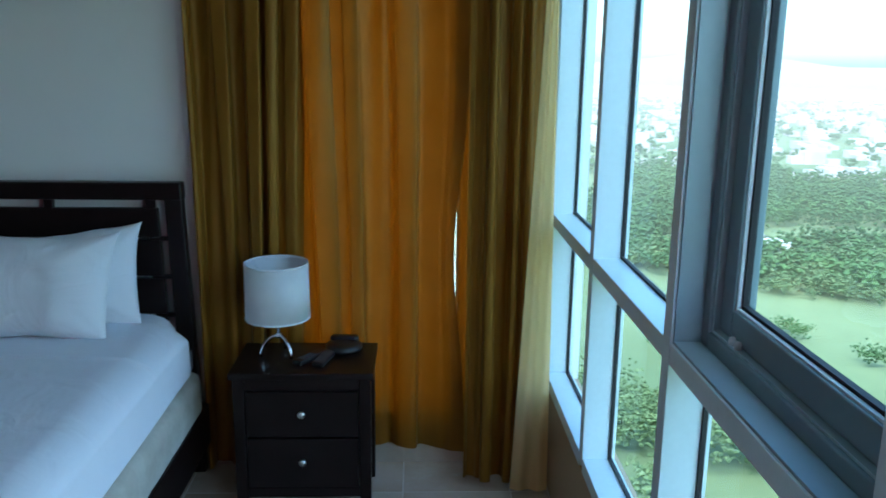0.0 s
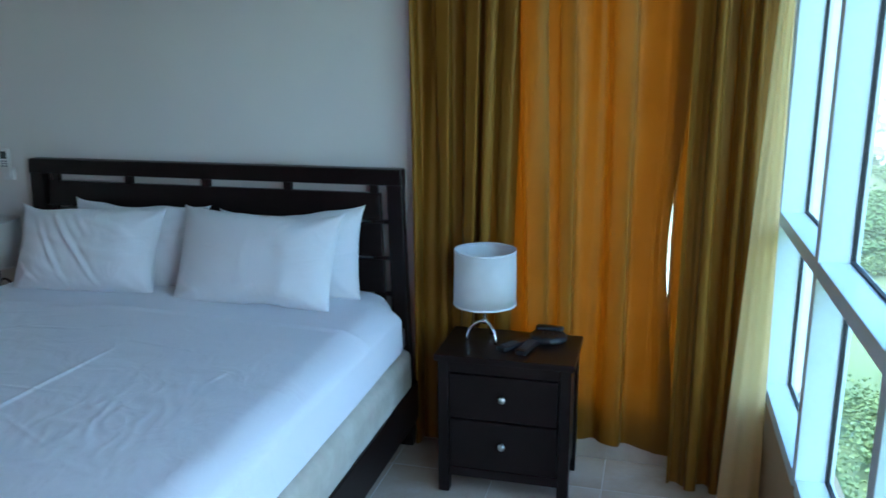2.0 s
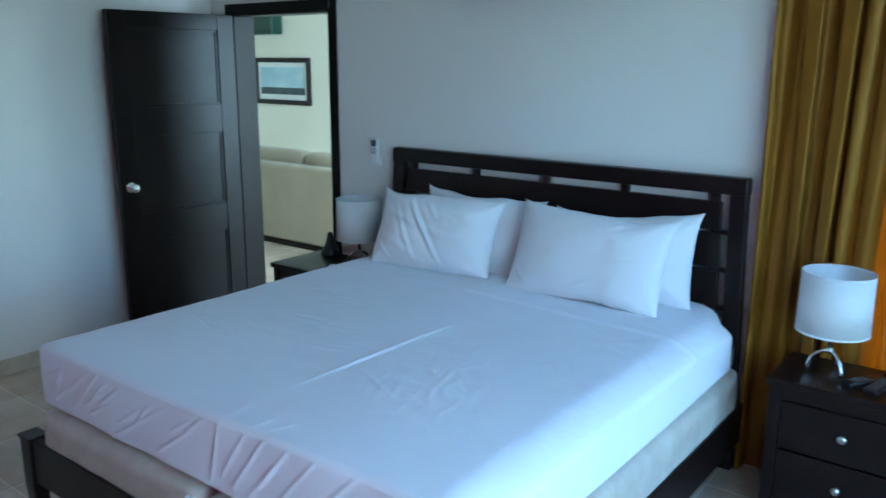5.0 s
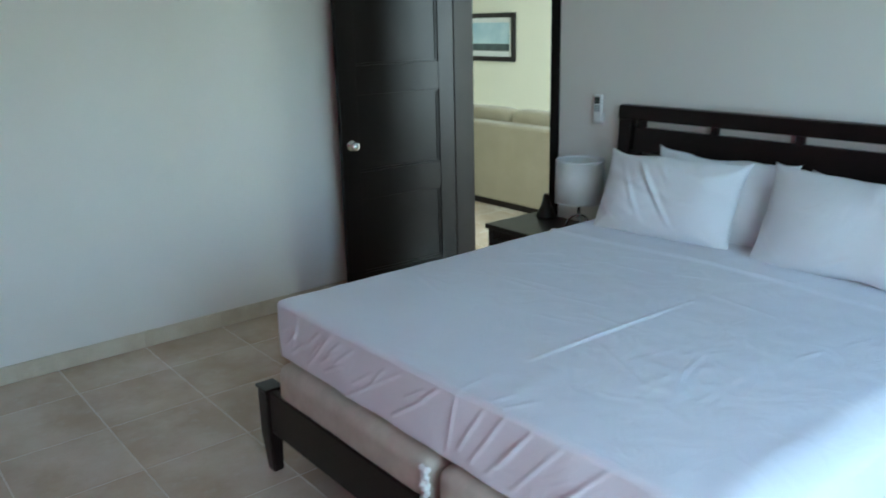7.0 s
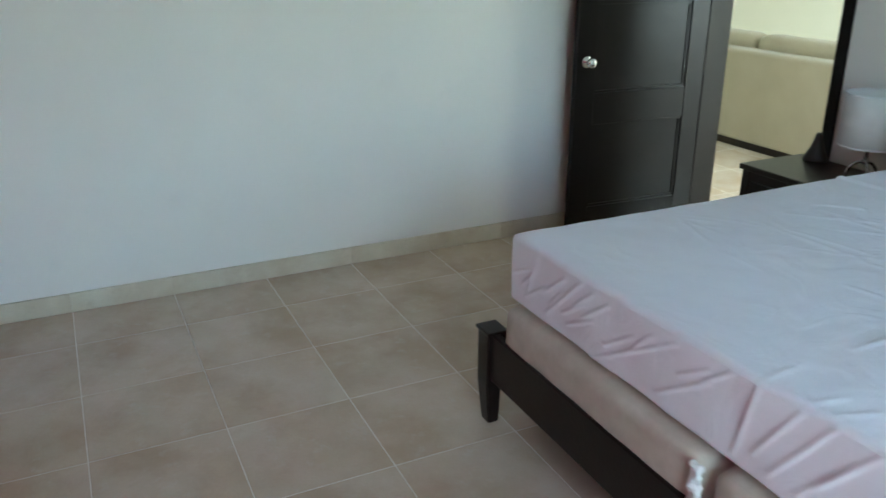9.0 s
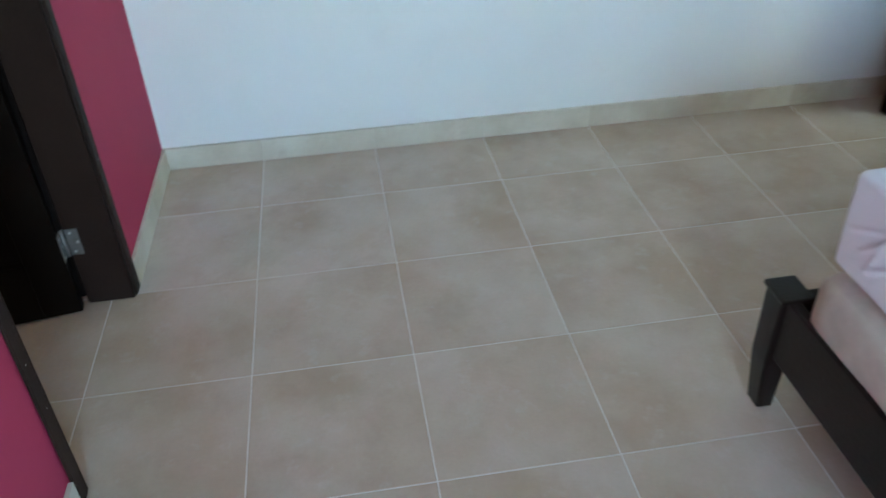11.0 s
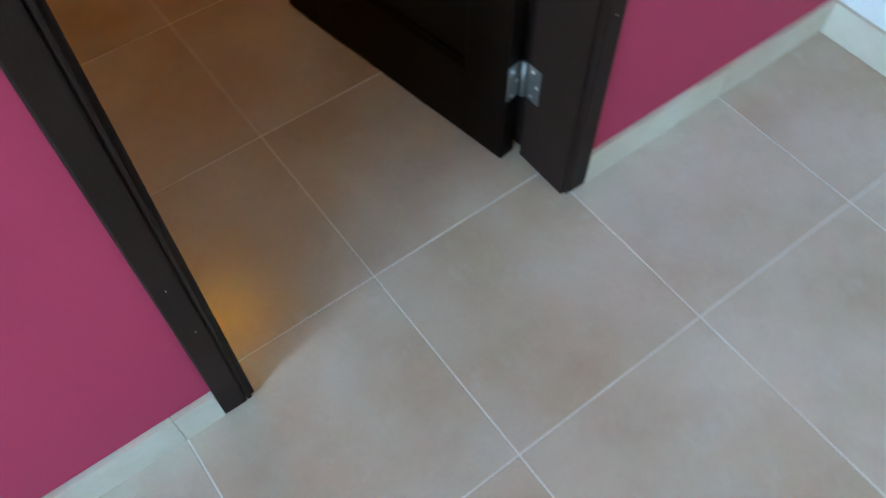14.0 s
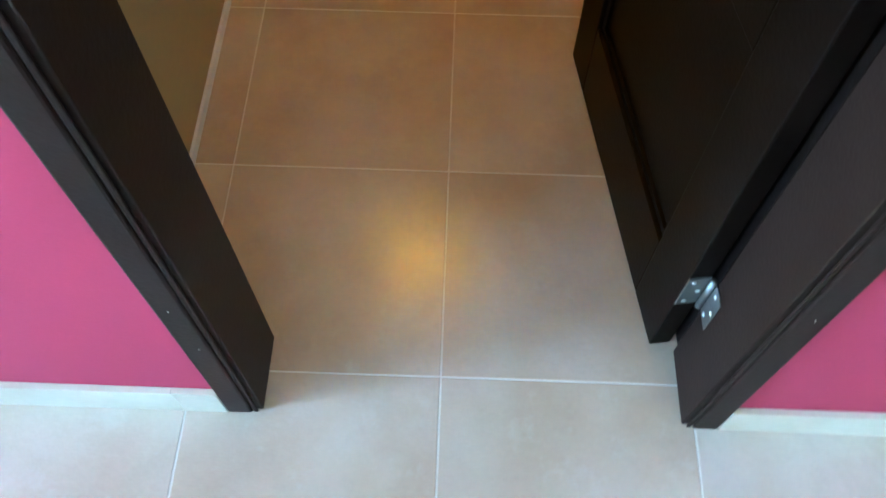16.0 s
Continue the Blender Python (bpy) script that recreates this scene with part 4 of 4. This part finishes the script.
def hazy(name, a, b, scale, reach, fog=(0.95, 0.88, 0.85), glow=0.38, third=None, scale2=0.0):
    """Far country beyond the windows, paler with the distance through painted, glowing haze."""
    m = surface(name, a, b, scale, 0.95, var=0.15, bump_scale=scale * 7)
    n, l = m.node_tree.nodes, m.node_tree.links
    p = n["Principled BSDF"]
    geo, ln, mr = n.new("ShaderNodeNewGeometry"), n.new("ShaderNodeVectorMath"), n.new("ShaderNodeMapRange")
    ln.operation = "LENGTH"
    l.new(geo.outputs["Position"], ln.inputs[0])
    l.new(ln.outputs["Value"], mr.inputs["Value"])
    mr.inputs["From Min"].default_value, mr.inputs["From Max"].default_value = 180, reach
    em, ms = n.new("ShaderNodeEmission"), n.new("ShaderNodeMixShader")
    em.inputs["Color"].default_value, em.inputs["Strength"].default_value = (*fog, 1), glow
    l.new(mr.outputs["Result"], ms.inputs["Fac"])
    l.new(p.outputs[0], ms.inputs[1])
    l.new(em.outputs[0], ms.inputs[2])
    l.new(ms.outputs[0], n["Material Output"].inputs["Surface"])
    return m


# Each mixes its own colour with the glowing haze colour, up to its reach.
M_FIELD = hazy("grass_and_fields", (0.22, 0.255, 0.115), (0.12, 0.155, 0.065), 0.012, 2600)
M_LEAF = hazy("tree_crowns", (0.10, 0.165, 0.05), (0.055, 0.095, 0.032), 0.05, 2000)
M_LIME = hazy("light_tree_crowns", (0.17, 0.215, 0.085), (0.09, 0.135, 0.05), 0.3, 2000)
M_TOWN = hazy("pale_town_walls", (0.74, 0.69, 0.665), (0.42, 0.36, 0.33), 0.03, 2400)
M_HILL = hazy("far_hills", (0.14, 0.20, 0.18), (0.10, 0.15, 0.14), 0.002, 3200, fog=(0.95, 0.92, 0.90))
bm = bmesh.new()
bmesh.ops.create_circle(bm, cap_ends=True, radius=4800, segments=64)
bmesh.ops.translate(bm, verts=bm.verts, vec=(0, 0, GROUND))
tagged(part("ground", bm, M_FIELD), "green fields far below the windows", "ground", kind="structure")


def scattered(name, count, r0, r1, az0, az1, size, material, label, category, kind="tree", lumps=18, grain=0.22):
    vs, fs = [], []
    for _ in range(count):
        a = radians(rnd.uniform(az0, az1))
        r = math.sqrt(rnd.uniform(r0 * r0, r1 * r1))
        if kind == "tree" and noise.noise(Vector((r * math.sin(a) / 60, r * math.cos(a) / 60, 2))) < -0.30:
            continue
        x, y, s = r * math.sin(a), r * math.cos(a), size * rnd.uniform(0.6, 1.3)
        k = len(vs)
        if kind == "tree":
            for _ in range(lumps):
                cx, cy, cz = (rnd.gauss(0, 0.35) * s for _ in range(3))
                w = s * grain * rnd.uniform(0.5, 1.2)
                k = len(vs)
                t = rnd.uniform(0, 3)
                ring = [(math.cos(t + i * 1.5708) * w, math.sin(t + i * 1.5708) * w) for i in range(4)]
                z = GROUND + s * 0.75 + cz * 0.6
                vs += [(x + cx, y + cy, z + w * 0.8), (x + cx, y + cy, z - w * 1.2)]
                vs += [(x + cx + p * rnd.uniform(0.6, 1.4), y + cy + q * rnd.uniform(0.6, 1.4), z + rnd.uniform(-0.5, 0.6) * w) for p, q in ring]
                for i in range(4):
                    fs += [(k, k + 2 + i, k + 2 + (i + 1) % 4), (k + 1, k + 2 + (i + 1) % 4, k + 2 + i)]
        else:
            w, d, h = s * rnd.uniform(0.6, 1.6), s * rnd.uniform(0.6, 1.6), s * rnd.uniform(0.3, 0.9)
            z = GROUND
            vs += [(x, y, z), (x + w, y, z), (x + w, y + d, z), (x, y + d, z), (x, y, z + h), (x + w, y, z + h), (x + w, y + d, z + h), (x, y + d, z + h)]
            fs += [tuple(k + i for i in q) for q in ((4, 5, 6, 7), (0, 1, 5, 4), (1, 2, 6, 5), (2, 3, 7, 6), (3, 0, 4, 7))]
    me = bpy.data.meshes.new(name)
    me.from_pydata(vs, [], fs)
    me.materials.append(material)
    tagged(new(name, me), label, category, kind="stuff")


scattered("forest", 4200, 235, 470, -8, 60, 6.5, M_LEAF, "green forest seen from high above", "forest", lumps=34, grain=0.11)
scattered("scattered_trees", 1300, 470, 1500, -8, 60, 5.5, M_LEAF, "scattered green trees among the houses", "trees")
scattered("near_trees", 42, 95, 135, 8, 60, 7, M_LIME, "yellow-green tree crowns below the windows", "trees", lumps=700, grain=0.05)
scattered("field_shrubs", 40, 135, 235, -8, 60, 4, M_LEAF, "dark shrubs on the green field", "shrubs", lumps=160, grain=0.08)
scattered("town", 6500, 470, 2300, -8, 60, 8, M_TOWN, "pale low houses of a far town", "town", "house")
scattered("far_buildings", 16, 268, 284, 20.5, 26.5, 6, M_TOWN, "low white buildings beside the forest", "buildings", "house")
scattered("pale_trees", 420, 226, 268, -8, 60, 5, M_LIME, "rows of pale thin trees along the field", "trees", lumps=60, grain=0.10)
bm = bmesh.new()
prev = None
for i in range(121):
    a = radians(-30 + i)
    h = 62 + 60 * max(0.0, noise.noise(Vector((i * 0.09, 0, 4))) + 0.3)
    q = [bm.verts.new((r * math.sin(a), r * math.cos(a), z)) for r, z in ((2600, GROUND), (3300, GROUND + h), (4200, GROUND + h * 0.8))]
    if prev:
        for k in range(2):
            bm.faces.new((prev[k], q[k], q[k + 1], prev[k + 1]))
    prev = q
tagged(part("backdrop", bm, M_HILL, smooth=True), "far hills on the horizon, paled by painted haze", "hills", kind="structure")

# ---- floor tiles and skirting, piece by piece ----
T, TX, TY = 0.45, 1.243, 0.128


def tile_mesh(name, w, d, h, bev, material):
    bm = boxed(-w / 2, w / 2, -d / 2, d / 2, -h, 0, bevel=bev, seg=1)
    me = bpy.data.meshes.new(name)
    bm.to_mesh(me)
    bm.free()
    me.materials.append(material)
    return me


tile = tile_mesh("tile", T - 0.0037, T - 0.0037, 0.012, 0.0008, M_TILE)


def lay(x0, x1, y0, y1):
    for i in range(math.floor((x0 - TX) / T), math.ceil((x1 - TX) / T)):
        for j in range(math.floor((y0 - TY) / T), math.ceil((y1 - TY) / T)):
            if (i, j) in LAID:
                continue
            LAID.add((i, j))
            ob = new("tile", tile)
            ob.parent = floor
            ob.location = (TX + (i + 0.5) * T, TY + (j + 0.5) * T, 0.0)


LAID = set()
lay(XW, XE, YS, YN)
lay(BX0, BX1, BY0, YS)
lay(-2.2, 1.1, YN, 5.9)


def skirting(name, a0, a1, along, face, side, label, start):
    """Skirting stones of one tile's length, set on a wall's foot."""
    s = thing(name, (a0, face, 0) if along == "x" else (face, a0, 0), label, "skirting", kind="structure")
    cuts = [a0] + [start + k * T for k in range(-30, 40) if a0 + 0.02 < start + k * T < a1 - 0.02] + [a1]
    for p, q in zip(cuts, cuts[1:]):
        f0, f1 = sorted((face, face + side * 0.012))
        d = (p + 0.0004, q - 0.0004, f0, f1) if along == "x" else (f0, f1, p + 0.0004, q - 0.0004)
        part("skirting_stone", boxed(*d, 0.001, 0.092, bevel=0.0008, seg=1), M_BASE, s)


skirting("baseboard_west", YS + 0.012, YN, "y", XW, 1, "cream stone skirting along the white wall", TY)
skirting("baseboard_south_a", XW, D2[0] - 0.042, "x", YS, 1, "cream stone skirting under the pink wall", TX)
skirting("baseboard_south_b", D2[1] + 0.042, XE, "x", YS, 1, "cream stone skirting under the pink wall", TX)
skirting("baseboard_north", D1[1] + 0.052, XE, "x", YN, -1, "cream stone skirting behind the bed", TX)
structure("baseboard_bath", boxed(BX1 - 0.008, BX1, BY0, YS - 0.14, 0.001, 0.030, bevel=0.003), M_MAT, "thin white sealing strip along the bathroom wall", "trim")
